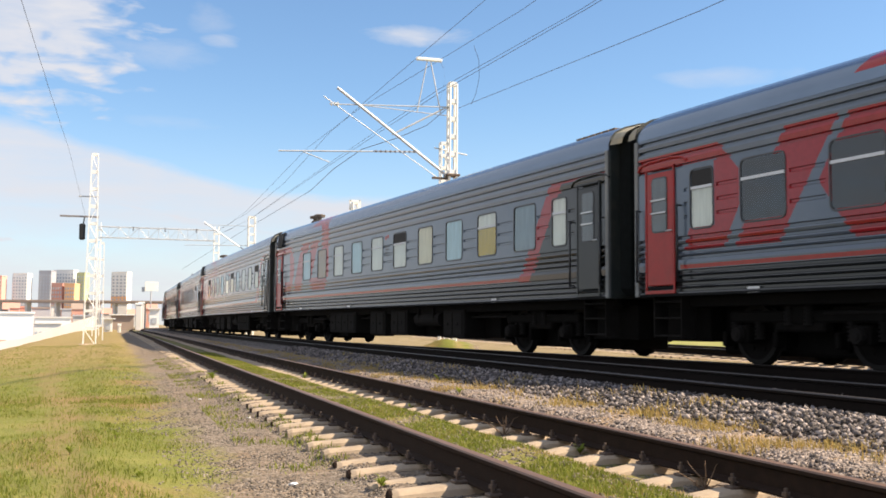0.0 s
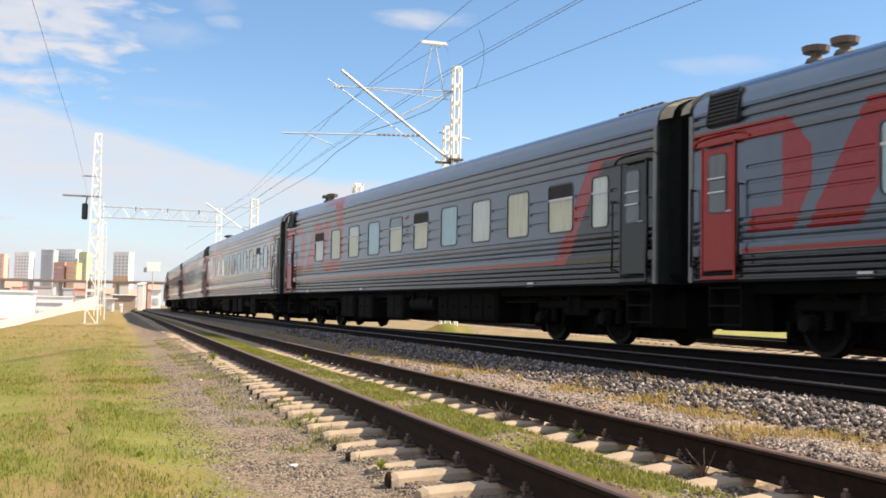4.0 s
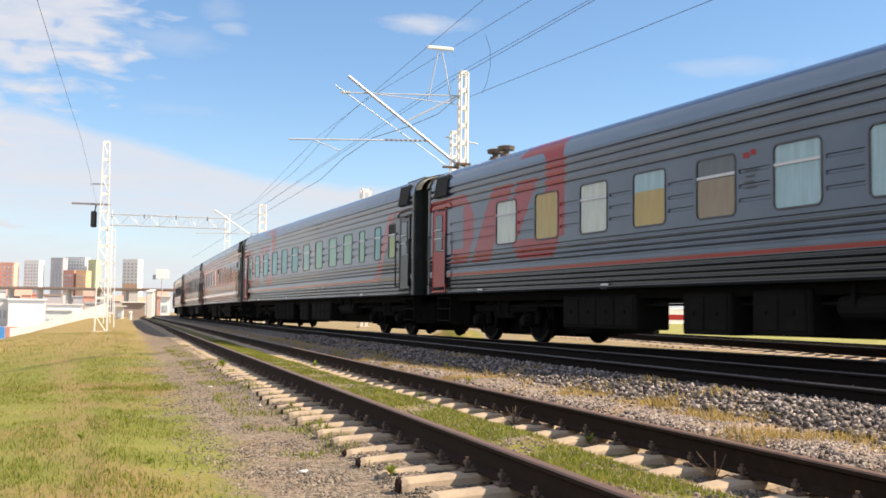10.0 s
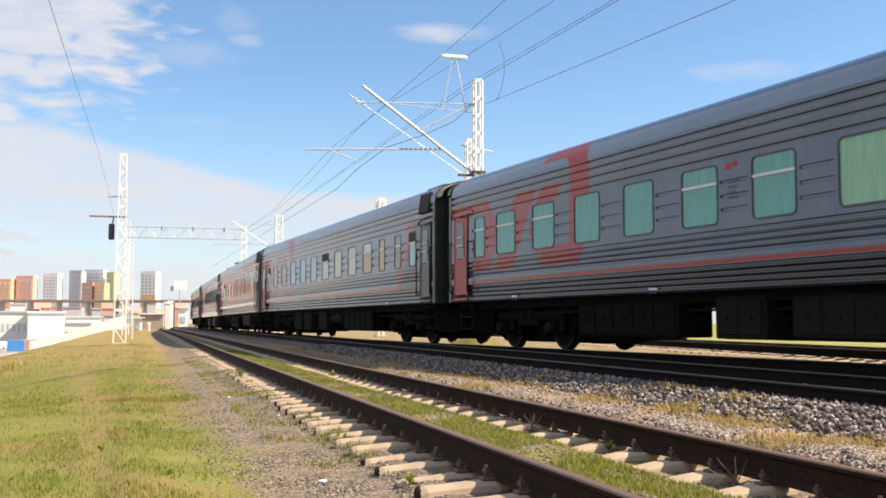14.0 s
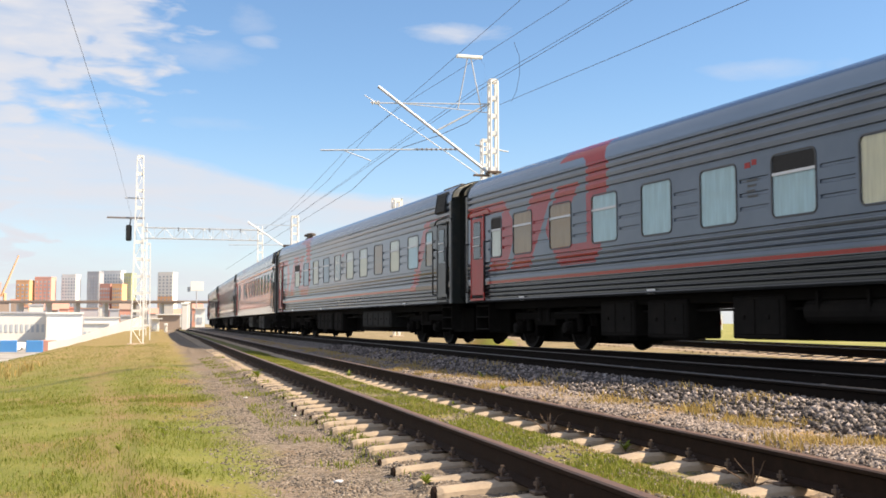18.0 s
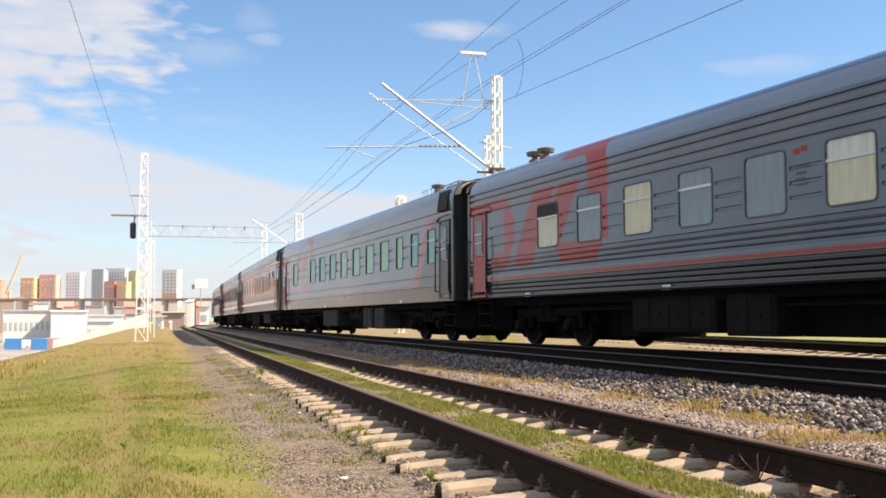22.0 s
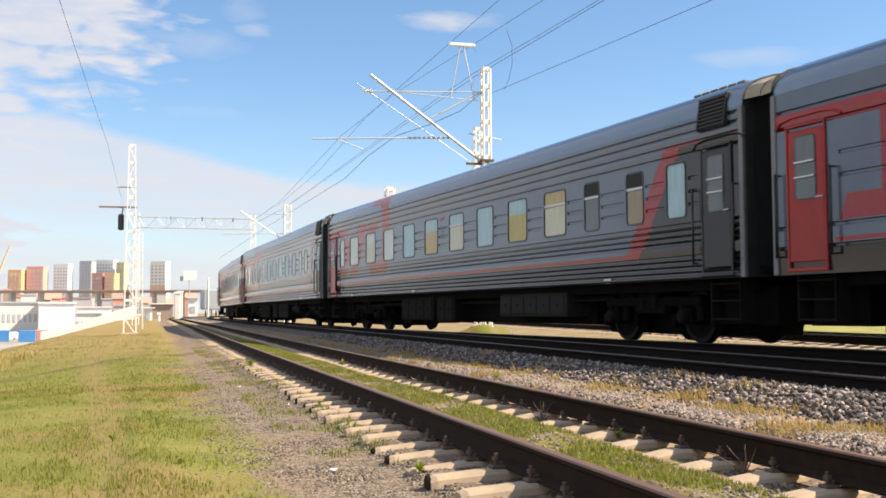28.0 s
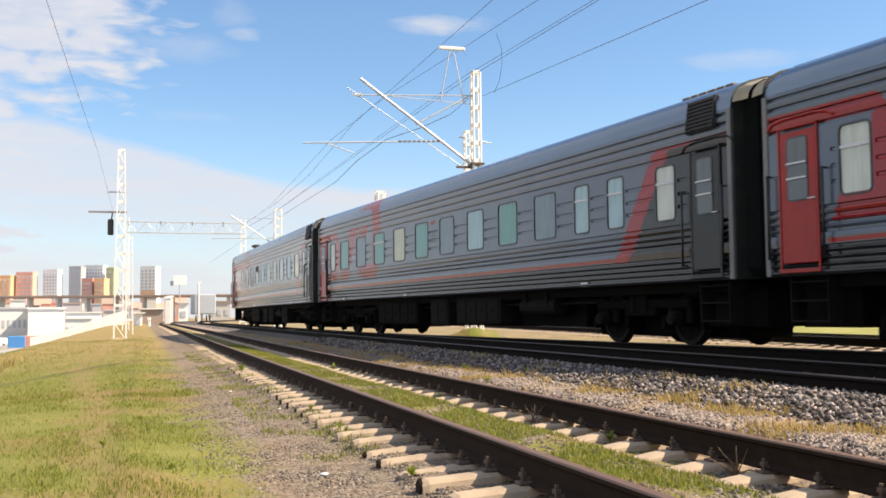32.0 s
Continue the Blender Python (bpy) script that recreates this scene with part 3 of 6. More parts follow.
def ground_material():
    """Grass, trodden gravel, ballast and dry field by place; each with its own grain."""
    m = Nodes("ground_cover", 0.95, 0, 0.2)
    x, y, z = m.xyz()
    wob = m.math("MULTIPLY", m.math("SUBTRACT", m.noise(0.8, 5, 0.65), 0.5), 1.5)
    wob2 = m.math("MULTIPLY", m.math("SUBTRACT", m.noise(4.0, 5, 0.7), 0.5), 0.7)
    xx = m.math("ADD", m.math("ADD", x, wob), wob2)
    stones = m.cells(26, out="Color")
    sd = m.cells(26, out="Distance")
    st = m.t.nodes.new("ShaderNodeSeparateColor")
    m.t.links.new(stones, st.inputs[0])
    gravel = m.ramp(st.outputs[0], (0.0, (0.10, 0.08, 0.063)), (0.45, (0.18, 0.145, 0.112)), (1.0, (0.30, 0.25, 0.20)))
    gravel = m.mix(m.math("MULTIPLY", m.math("SUBTRACT", m.noise(1.3, 6, 0.7), 0.42, clamp=True), 3.0, clamp=True), gravel, (0.22, 0.155, 0.10))
    gn, gf, gd = m.noise(1.1, 6, 0.65), m.noise(45, 3, 0.6), m.noise(0.45, 4, 0.6, shift=3)
    grass = m.ramp(m.math("ADD", m.math("MULTIPLY", gn, 0.6), m.math("MULTIPLY", gf, 0.4)), (0.30, (0.11, 0.13, 0.026)), (0.52, (0.175, 0.182, 0.042)), (0.72, (0.28, 0.24, 0.085)))
    grass = m.mix(m.math("MULTIPLY", m.math("SUBTRACT", gd, 0.51, clamp=True), 6.0, clamp=True), grass, (0.24, 0.165, 0.075))
    worn = m.math("SUBTRACT", 0.36, m.math("ABSOLUTE", m.math("ADD", xx, m.math("MULTIPLY_ADD", m.math("MINIMUM", y, 26.0), 0.062, -0.20))), clamp=True)
    grass = m.mix(m.math("MULTIPLY", worn, 1.9, clamp=True), grass, (0.25, 0.175, 0.085))
    # withered turf further on
    wither = m.math("MULTIPLY", m.math("SUBTRACT", m.math("MULTIPLY_ADD", m.noise(0.35, 5, 0.65, shift=11), 26.0, y), 36.0), 0.06, clamp=True)
    grass = m.mix(m.math("MULTIPLY", wither, 0.75), grass, (0.30, 0.215, 0.10))
    # a dark, uneven band that crosses the turf aslant
    dark_band = m.math("SUBTRACT", m.math("MULTIPLY_ADD", x, -2.1, y), m.math("MULTIPLY_ADD", m.math("SUBTRACT", m.noise(0.9, 4, 0.6, shift=8), 0.5), 5.0, 26.3))
    dark_band = m.math("MULTIPLY", m.math("SUBTRACT", 1.15, m.math("ABSOLUTE", dark_band), clamp=True), m.math("GREATER_THAN", 1.2, x))
    dark_band = m.math("MULTIPLY", dark_band, m.math("MULTIPLY_ADD", m.noise(1.4, 4, 0.6, shift=13), 1.8, -0.35), clamp=True)
    field = m.ramp(m.noise(0.4, 6, 0.6), (0.35, (0.20, 0.21, 0.05)), (0.65, (0.33, 0.30, 0.11)))
    ballast = m.ramp(st.outputs[1], (0.0, (0.04, 0.038, 0.037)), (0.5, (0.11, 0.10, 0.097)), (1.0, (0.26, 0.235, 0.22)))
    col = m.mix(m.math("MULTIPLY", m.math("SUBTRACT", xx, 0.62), 3.0, clamp=True), grass, gravel)
    col = m.mix(m.math("MULTIPLY", dark_band, 0.95), col, (0.055, 0.055, 0.02))
    # weeds between the rails of the near track and along its far side
    mid = m.math("MULTIPLY", m.math("SUBTRACT", 0.75, m.math("ABSOLUTE", m.math("SUBTRACT", xx, 3.05)), clamp=True), 4.0, clamp=True)
    dry = m.ramp(m.math("ADD", m.math("MULTIPLY", gn, 0.5), m.math("MULTIPLY", gf, 0.5)), (0.32, (0.08, 0.10, 0.018)), (0.5, (0.17, 0.16, 0.04)), (0.66, (0.27, 0.21, 0.09)))
    col = m.mix(m.math("MULTIPLY", mid, m.math("MULTIPLY", m.math("SUBTRACT", m.noise(1.6, 5, 0.7, shift=2), 0.36, clamp=True), 7.0, clamp=True)), col, dry)
    foot = m.ramp(st.outputs[2], (0.0, (0.14, 0.115, 0.10)), (0.5, (0.26, 0.215, 0.185)), (1.0, (0.42, 0.35, 0.305)))
    foot = m.mix(m.math("MULTIPLY", m.math("SUBTRACT", m.noise(1.7, 5, 0.7, shift=6), 0.5, clamp=True), 5.0, clamp=True), foot, (0.34, 0.22, 0.10))
    col = m.mix(m.math("MULTIPLY", m.math("SUBTRACT", x, 3.85), 8.0, clamp=True), col, foot)
    col = m.mix(m.math("MULTIPLY", m.math("SUBTRACT", m.math("ADD", x, wob2), 5.08), 5.0, clamp=True), col, ballast)
    off = m.math("SUBTRACT", 65.2, y, clamp=False)
    off = m.math("MAXIMUM", off, 0.0)
    beyond = m.math("SUBTRACT", x, m.math("MULTIPLY_ADD", m.math("MULTIPLY", off, off), 0.0015, 6.793 + 1.5))
    tan = m.ramp(m.noise(0.9, 6, 0.65), (0.35, (0.20, 0.16, 0.08)), (0.6, (0.30, 0.235, 0.14)), (0.75, (0.17, 0.16, 0.05)))
    col = m.mix(m.math("MULTIPLY", beyond, 3.0, clamp=True), col, tan)
    col = m.mix(m.math("MULTIPLY", m.math("SUBTRACT", m.math("MULTIPLY_ADD", y, -0.13, x), 14.6 - 2.275 + 1.7), 2.0, clamp=True), col, field)
    yard = m.ramp(m.noise(0.12, 5, 0.6), (0.35, (0.26, 0.24, 0.22)), (0.65, (0.42, 0.40, 0.37)))
    col = m.mix(m.math("MULTIPLY", m.math("SUBTRACT", -3.4, z), 2.0, clamp=True), col, yard)
    m.colour(col)
    m.bump(m.math("ADD", m.math("MULTIPLY", sd, -0.6), m.math("MULTIPLY", gf, 0.7)), 0.7, 0.03)
    return m.mat


M["ground"] = ground_material()
gx = sorted(set(np.round(grid_lines((-3000, -400, 400), (-400, -60, 40), (-60, -16, 4), (-16, -5, 0.9), (-5, 2, 0.22), (2, 4.2, 0.11), (4.2, 7, 0.22), (7, 36, 1.1), (36, 120, 10), (120, 600, 60), (600, 3001, 400)), 3)))
gy = sorted(set(np.round(grid_lines((-300, -40, 40), (-40, 0, 5), (0, 30, 0.4), (30, 80, 1.5), (80, 200, 6), (200, 600, 50), (600, 4001, 400)), 3)))
gv = [(x, y, ground_z(x, y) + (0.012 * noise.noise(Vector((x * 3, y * 3, 0))) if -6 < x < 7 and 0 < y < 40 else 0)) for y in gy for x in gx]
gw = len(gx)
gf = [(j * gw + i, j * gw + i + 1, (j + 1) * gw + i + 1, (j + 1) * gw + i) for j in range(len(gy) - 1) for i in range(gw - 1)]
tagged(new("ground", raw_mesh("ground", gv, gf, M["ground"], True)), "grassy embankment, trodden gravel path and ballast beds beside the tracks", "ground", kind="structure")

# ---- the train ----
# coach space: x forward, z up from the rail head, the side y = -1.55 faces the camera; u = x + 12.27 runs from the rear coupling
def U(u):
    return u - 12.27


GROOVES = (1.20, 1.30, 1.40, 1.50, 1.73, 1.83, 1.94, 2.06, 2.40, 2.62, 2.85, 3.27, 3.45, 3.62, 3.77)
GROOVES_SMOOTH = (1.50, 1.80, 2.48, 2.80, 3.30, 3.55)
ROOF = [(1.55, 3.84), (1.545, 3.95), (1.51, 4.07), (1.41, 4.19), (1.20, 4.30), (0.88, 4.395), (0.45, 4.47), (0.0, 4.50)]
REAR, FRONT = 0.34, 24.15


SPOTS = {"corridor": [(4.71 + 1.801 * i, "wide") for i in range(10)] + [(22.36, "narrow")],
         "modern": [(3.57, "square")] + [(7.10 + 1.767 * i, "square") for i in range(7)] + [(19.33, "slim"), (20.82, "slim"), (22.33, "slim")],
         "comp": [(2.15, "narrow")] + [(3.55 + 1.797 * i, "wide") for i in range(9)] + [(19.47, "narrow"), (21.03, "narrow"), (22.33, "narrow")],
         "comp_late": [(2.15, "narrow")] + [(3.55 + 1.797 * i, "wide") for i in range(9)] + [(19.47, "narrow"), (20.72, "narrow"), (22.33, "narrow")]}
WIDE = {"wide": 0.93, "narrow": 0.54, "square": 0.95, "slim": 0.64}


WIN_LOW, WIN_HIGH = 2.665 - 0.465, 2.665 + 0.465


def body_mesh(grooves, material, name, layout):
    """The ribbed side walls; the ribs beside the windows stop short of the frames."""
    flat_ones = [g for g in grooves if 2.15 < g < 3.2]

    def profile(smooth):
        p = [(1.53, 1.10)]
        for g in grooves:
            d = 0.055 if g not in flat_ones else 0.0 if smooth else 0.022
            if g not in flat_ones and p[-1][1] + 0.03 < g - 0.038 and g - p[-1][1] < 0.25:
                p += [(1.560, p[-1][1] * 0.35 + (g - 0.038) * 0.65)]    # each rib bulges
            p += [(1.55, g - 0.038), (1.55 - d, g - 0.022), (1.55 - d, g + 0.014), (1.55, g + 0.026)]
        return sorted(p + [(1.55, WIN_LOW), (1.55, WIN_HIGH), (1.55, 3.84)], key=lambda q: q[1]) if smooth else p + [(1.55, 3.84)]
    holes = [(round(u - WIDE[k] / 2 + 0.01, 3), round(u + WIDE[k] / 2 - 0.01, 3)) for u, k in SPOTS[layout]]
    zones = [(u - WIDE[k] / 2 - 0.09, u + WIDE[k] / 2 + 0.09) for u, k in SPOTS[layout]] + [(0.2, 1.70), (22.95, 24.3)]
    us = sorted({REAR, FRONT, *[round(v, 3) for zn in zones + holes for v in zn if REAR < v < FRONT]})
    verts, faces, idx = [], [], []
    for s in (-1, 1):
        for u0, u1 in zip(us, us[1:]):
            prof = profile(any(a - 0.01 < (u0 + u1) / 2 < b + 0.01 for a, b in zones))
            k, o = len(prof), len(verts)
            for u in (u0, u1):
                verts += [(U(u), s * y, z) for y, z in prof]
            open_here = any(a - 0.002 < u0 and u1 < b + 0.002 for a, b in holes)
            for j in range(k - 1):
                if open_here and WIN_LOW < (prof[j][1] + prof[j + 1][1]) / 2 < WIN_HIGH:
                    continue
                f = (o + j, o + j + k, o + j + k + 1, o + j + 1)
                faces.append(f if s < 0 else f[::-1]), idx.append(0)
            if not any(a - 0.01 < (u0 + u1) / 2 < b + 0.01 for a, b in zones):   # the ends of the short ribs are closed
                for g in flat_ones:
                    i = next(q for q, (_, z) in enumerate(prof) if abs(z - (g - 0.038)) < 1e-6)
                    for e in (0, k):
                        c = o + e + i
                        faces.append((c, c + 1, c + 2, c + 3)), idx.append(0)
    for u, flip in ((REAR, 1), (FRONT, 0)):
        o = len(verts)
        ring = [(-1.53, 1.10), (-1.55, 3.84)] + [(-y, z) for y, z in ROOF[1:]] + [(y, z) for y, z in ROOF[-2::-1]] + [(1.53, 1.10)]
        verts += [(U(u), y, z) for y, z in ring]
        f = tuple(range(o, o + len(ring)))
        faces.append(f if flip else f[::-1]), idx.append(1)
    o = len(verts)
    verts += [(U(REAR), -1.53, 1.10), (U(FRONT), -1.53, 1.10), (U(FRONT), 1.53, 1.10), (U(REAR), 1.53, 1.10)]
    faces.append((o, o + 3, o + 2, o + 1)), idx.append(2)
    seen, new_index, kept = {}, [], []
    for v in verts:                                                     # one skin: corners that meet are shared
        key = tuple(round(c, 4) for c in v)
        if key not in seen:
            seen[key] = len(kept)
            kept.append(v)
        new_index.append(seen[key])
    faces = [tuple(new_index[i] for i in f) for f in faces]
    return raw_mesh(name, kept, faces, [material, M["end_green"], M["under"]], False, idx)


def roof_mesh():
    prof = [(-y, z) for y, z in ROOF] + [(y, z) for y, z in ROOF[-2::-1]]
    us = [REAR + 0.02, REAR + 0.35, 6, 12, 18, FRONT - 0.35, FRONT - 0.02]
    drop = [0.05, 0, 0, 0, 0, 0, 0.05]
    verts, faces, k = [], [], len(prof)
    for u, d in zip(us, drop):
        verts += [(U(u), y * (1 - 0.4 * d), z + 0.003 - d * (z - 3.84) * 3) for y, z in prof]
    for i in range(len(us) - 1):
        for j in range(k - 1):
            a = i * k + j
            faces.append((a, a + k, a + k + 1, a + 1))
    me = raw_mesh("roof", verts, faces, M["roof"], True)
    return me


BODY = {(kind, lay): body_mesh(gr, M[mt], "body", lay) for kind, gr, mt, lays in (("ribbed", GROOVES, "paint", ("corridor", "comp")), ("dusty", GROOVES, "paint_dirty", ("corridor", "comp", "comp_late")),
                                                                                     ("smooth", GROOVES_SMOOTH, "paint_dirty", ("modern",))) for lay in lays}
ROOFME = roof_mesh()


def rounded(bm, w, h, r, y, n=4):
    """A rounded rectangle ring of vertices in the xz plane."""
    vs = []
    for cx, cz, a0 in ((w / 2 - r, h / 2 - r, 0), (-w / 2 + r, h / 2 - r, 90), (-w / 2 + r, -h / 2 + r, 180), (w / 2 - r, -h / 2 + r, 270)):
        for i in range(n + 1):
            a = radians(a0 + 90 * i / n)
            vs.append(bm.verts.new((cx + r * math.cos(a), y, cz + r * math.sin(a))))
    return vs


def frame_mesh(w, h, r, deep=0.0):
    """A rubber frame that stands a little proud and lines the opening behind it."""
    bm = bmesh.new()
    rings = [rounded(bm, w + 0.055, h + 0.055, r + 0.027, 0.0), rounded(bm, w + 0.05, h + 0.05, r + 0.025, -0.010), rounded(bm, w, h, r, -0.010), rounded(bm, w, h, r, deep)]
    k = len(rings[0])
    for a, b in zip(rings, rings[1:]):
        for i in range(k):
            bm.faces.new((a[i], a[(i + 1) % k], b[(i + 1) % k], b[i]))
    return mesh_of(bm, "window_frame", M["frame"])


def plate_mesh(name, w, h, r, mat, t=0.006):
    bm = bmesh.new()
    a, b = rounded(bm, w, h, r, -t), rounded(bm, w, h, r, 0.0)
    k = len(a)
    bm.faces.new(a), bm.faces.new(b[::-1])
    for i in range(k):
        bm.faces.new((a[i], b[i], b[(i + 1) % k], a[(i + 1) % k]))
    return mesh_of(bm, name, mat)


def pane_mesh(w, h, r, mat):
    """A pane of glass: its outer face, turned towards -y."""
    bm = bmesh.new()
    bm.faces.new(rounded(bm, w, h, r, -0.004))
    me = bpy.data.meshes.new("pane")
    bm.normal_update()
    if bm.faces[:][0].normal.y > 0:
        bmesh.ops.reverse_faces(bm, faces=bm.faces[:])
    bm.to_mesh(me)
    bm.free()
    me.materials.append(M[mat])
    return me


def bar_mesh(w, h=0.05, d=0.012, mat="bar"):
    bm = bmesh.new()
    box(bm, -w / 2, w / 2, -d, 0, -h / 2, h / 2, 0.004)
    return mesh_of(bm, "sash_bar", M[mat])


# blue, slate, teal, green and olive also paint in what the glass reflects
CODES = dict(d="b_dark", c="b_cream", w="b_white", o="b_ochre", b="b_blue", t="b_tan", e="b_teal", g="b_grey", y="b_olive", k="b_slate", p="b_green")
H = 0.95
WIN = {}
for key, w, r in (("wide", 0.93, 0.09), ("narrow", 0.54, 0.08), ("square", 0.95, 0.03), ("slim", 0.64, 0.03)):
    WIN[key] = dict(w=w, deep=0.036 if r < 0.05 else 0.022, frame=frame_mesh(w, H, r, 0.04 if r < 0.05 else 0.026), pane=pane_mesh(w + 0.02, H + 0.02, r, "glass"), teal=pane_mesh(w + 0.02, H + 0.02, r, "glass_teal"),
                    bar=bar_mesh(w), hole=plate_mesh("open_vent", w + 0.01, 0.27, 0.03, M["dark"], 0.004),
                    blind={b: plate_mesh("blind", w + 0.02, H + 0.02, r, M[b], 0.003) for b in CODES.values()},
                    half={b: plate_mesh("half_blind", w + 0.012, 0.62, r, M[b], 0.002) for b in CODES.values()})


def window(coach, u, kind, code, teal=False):
    """code: the blind's letter; then h and a letter: a lower half of another colour; s: a sash bar; v: an open vent."""
    d = WIN[kind]
    w = part("window", d["frame"], None, coach, at=pose(U(u), -1.551, 2.665))
    back = d["deep"]
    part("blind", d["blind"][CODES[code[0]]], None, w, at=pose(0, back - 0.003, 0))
    # some lower halves paint the landscape mirrored in the pane
    if "h" in code:
        part("half_blind", d["half"][CODES[code[code.index("h") + 1]]], None, w, at=pose(0, back - 0.0075, -0.165))
    # a black plate stands in for the darkness inside the vent
    if "v" in code:
        part("open_vent", d["hole"], None, w, "black plate for the dark opening of a tilted vent", at=pose(0, back - 0.0165, 0.335))
    g = part("pane", d["teal" if teal else "pane"], None, w, at=pose(0, back - 0.015, 0))
    g.visible_shadow = False
    if "s" in code or "v" in code:
        part("sash_bar", d["bar"], None, w, at=pose(0, back - 0.0195, 0.18))
    return w


def door_meshes():
    out = {}
    for key in ("red", "grey"):
        bm = bmesh.new()
        box(bm, -0.36, 0.36, -0.022, 0.0, 1.28, 3.22, 0.012)
        out[key] = mesh_of(bm, "door", M["door_" + key])
    bm = bmesh.new()
    for s in (-1, 1):
        box(bm, s * 0.385 - 0.02, s * 0.385 + 0.02, -0.03, 0.0, 1.16, 3.30, 0.006)
    box(bm, -0.41, 0.41, -0.045, 0.0, 3.27, 3.31, 0.008)
    box(bm, -0.41, 0.41, -0.035, 0.0, 1.14, 1.2, 0.008)
    out["jamb_grey"] = mesh_of(bm.copy(), "door_frame", M["door_grey"])
    out["jamb_red"] = mesh_of(bm, "door_frame", M["door_red"])
    out["wframe"], out["wpane"], out["wblind"] = frame_mesh(0.38, 0.90, 0.05), pane_mesh(0.39, 0.91, 0.05, "glass"), plate_mesh("blind", 0.39, 0.91, 0.05, M["b_grey"], 0.003)
    out["wbar"] = bar_mesh(0.40, 0.03, 0.02)
    bm = bmesh.new()
    rod(bm, (0, -0.09, 1.35), (0, -0.09, 2.62), 0.02, 8)
    for z in (1.37, 2.60):
        rod(bm, (0, 0, z), (0, -0.09, z), 0.016, 6)
    out["grip"] = mesh_of(bm, "handrail", M["rail_grip"], True)
    bm = bmesh.new()
    rod(bm, (-0.05, -0.04, 0), (0.09, -0.045, 0), 0.014, 6)
    rod(bm, (-0.05, 0, 0), (-0.05, -0.045, 0), 0.012, 6)
    out["handle"] = mesh_of(bm, "door_handle", M["bar"])
    bm = bmesh.new()
    for z in (0.42, 0.72, 1.0):
        box(bm, -0.36, 0.36, -0.03, 0.24, z, z + 0.03, 0.006)
    for s in (-1, 1):
        box(bm, s * 0.37 - 0.012, s * 0.37 + 0.012, -0.03, 0.26, 0.40, 1.10)
    out["steps"] = mesh_of(bm, "entrance_steps", M["under_grey"])
    for key in ("red", "grey"):
        bm = bmesh.new()
        bow = [(-0.62, 3.30), (-0.52, 3.385), (-0.30, 3.425), (0.35, 3.435), (0.58, 3.405), (0.72, 3.33)]
        for (xa, za), (xb, zb) in zip(bow, bow[1:]):
            rod(bm, (xa, -0.012, za), (xb, -0.012, zb), 0.022, 6)
        out["drip_" + key] = mesh_of(bm, "drip_rail", M["door_" + key])
    return out


DOOR = door_meshes()


def door(coach, u, key, grips):
    d = part("door", DOOR[key], None, coach, "scuffed red entrance door" if key == "red" else "graphite entrance door", at=pose(U(u), -1.552, 0))
    part("door_frame", DOOR["jamb_" + key], None, d)
    w = part("window_frame", DOOR["wframe"], None, d, at=pose(0, -0.021, 2.66))
    for nm in ("wblind", "wpane"):
        g = part("pane" if nm == "wpane" else "blind", DOOR[nm], None, d, at=pose(0, -0.03 if nm == "wpane" else -0.025, 2.66))
        g.visible_shadow = nm != "wpane"
    for z in (2.52, 2.74):
        part("guard_bar", DOOR["wbar"], None, d, at=pose(0, -0.045, z))
    part("door_handle", DOOR["handle"], None, d, at=pose(0.28, -0.02, 2.2))
    part("drip_rail", DOOR["drip_" + key], None, coach, "bowed drip rail over the door", at=pose(U(u), -1.55, 0))
    for g in grips:
        part("handrail", DOOR["grip"], None, coach, at=pose(U(g), -1.55, 0))
    part("entrance_steps", DOOR["steps"], None, coach, "black folding entrance steps", at=pose(U(u), -1.40, 0))


def wheel_mesh():
    bm = bmesh.new()
    def ring(y, r, n=28):
        return [bm.verts.new((r * math.cos(2 * math.pi * i / n), y, r * math.sin(2 * math.pi * i / n))) for i in range(n)]
    def skin(rings, mats):
        for (a, b), mt in zip(zip(rings, rings[1:]), mats):
            for i in range(len(a)):
                f = bm.faces.new((a[i], b[i], b[(i + 1) % len(a)], a[(i + 1) % len(a)]))
                f.material_index = mt
    for s in (-1, 1):
        prof = [(0.62, 0.09), (0.66, 0.12), (0.66, 0.36), (0.695, 0.40), (0.695, 0.505), (0.725, 0.51), (0.735, 0.478), (0.83, 0.472), (0.83, 0.40), (0.80, 0.37), (0.80, 0.14), (0.86, 0.12), (0.86, 0.0)]
        rs = [ring(s * y, max(r, 0.004)) for y, r in prof]
        skin(rs if s > 0 else rs[::-1], [0, 0, 0, 0, 0, 1, 1, 1, 0, 0, 0, 0] if s > 0 else [0, 0, 0, 0, 1, 1, 1, 0, 0, 0, 0, 0])
        for k in range(6):                                              # holes pressed in the web, seen turning
            a = k * math.pi / 3
            rod(bm, (0.25 * math.cos(a), s * 0.795, 0.25 * math.sin(a)), (0.25 * math.cos(a), s * 0.815, 0.25 * math.sin(a)), 0.05, 8)
    rod(bm, (0, -0.65, 0), (0, 0.65, 0), 0.085, 12)
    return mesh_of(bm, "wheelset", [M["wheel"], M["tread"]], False)


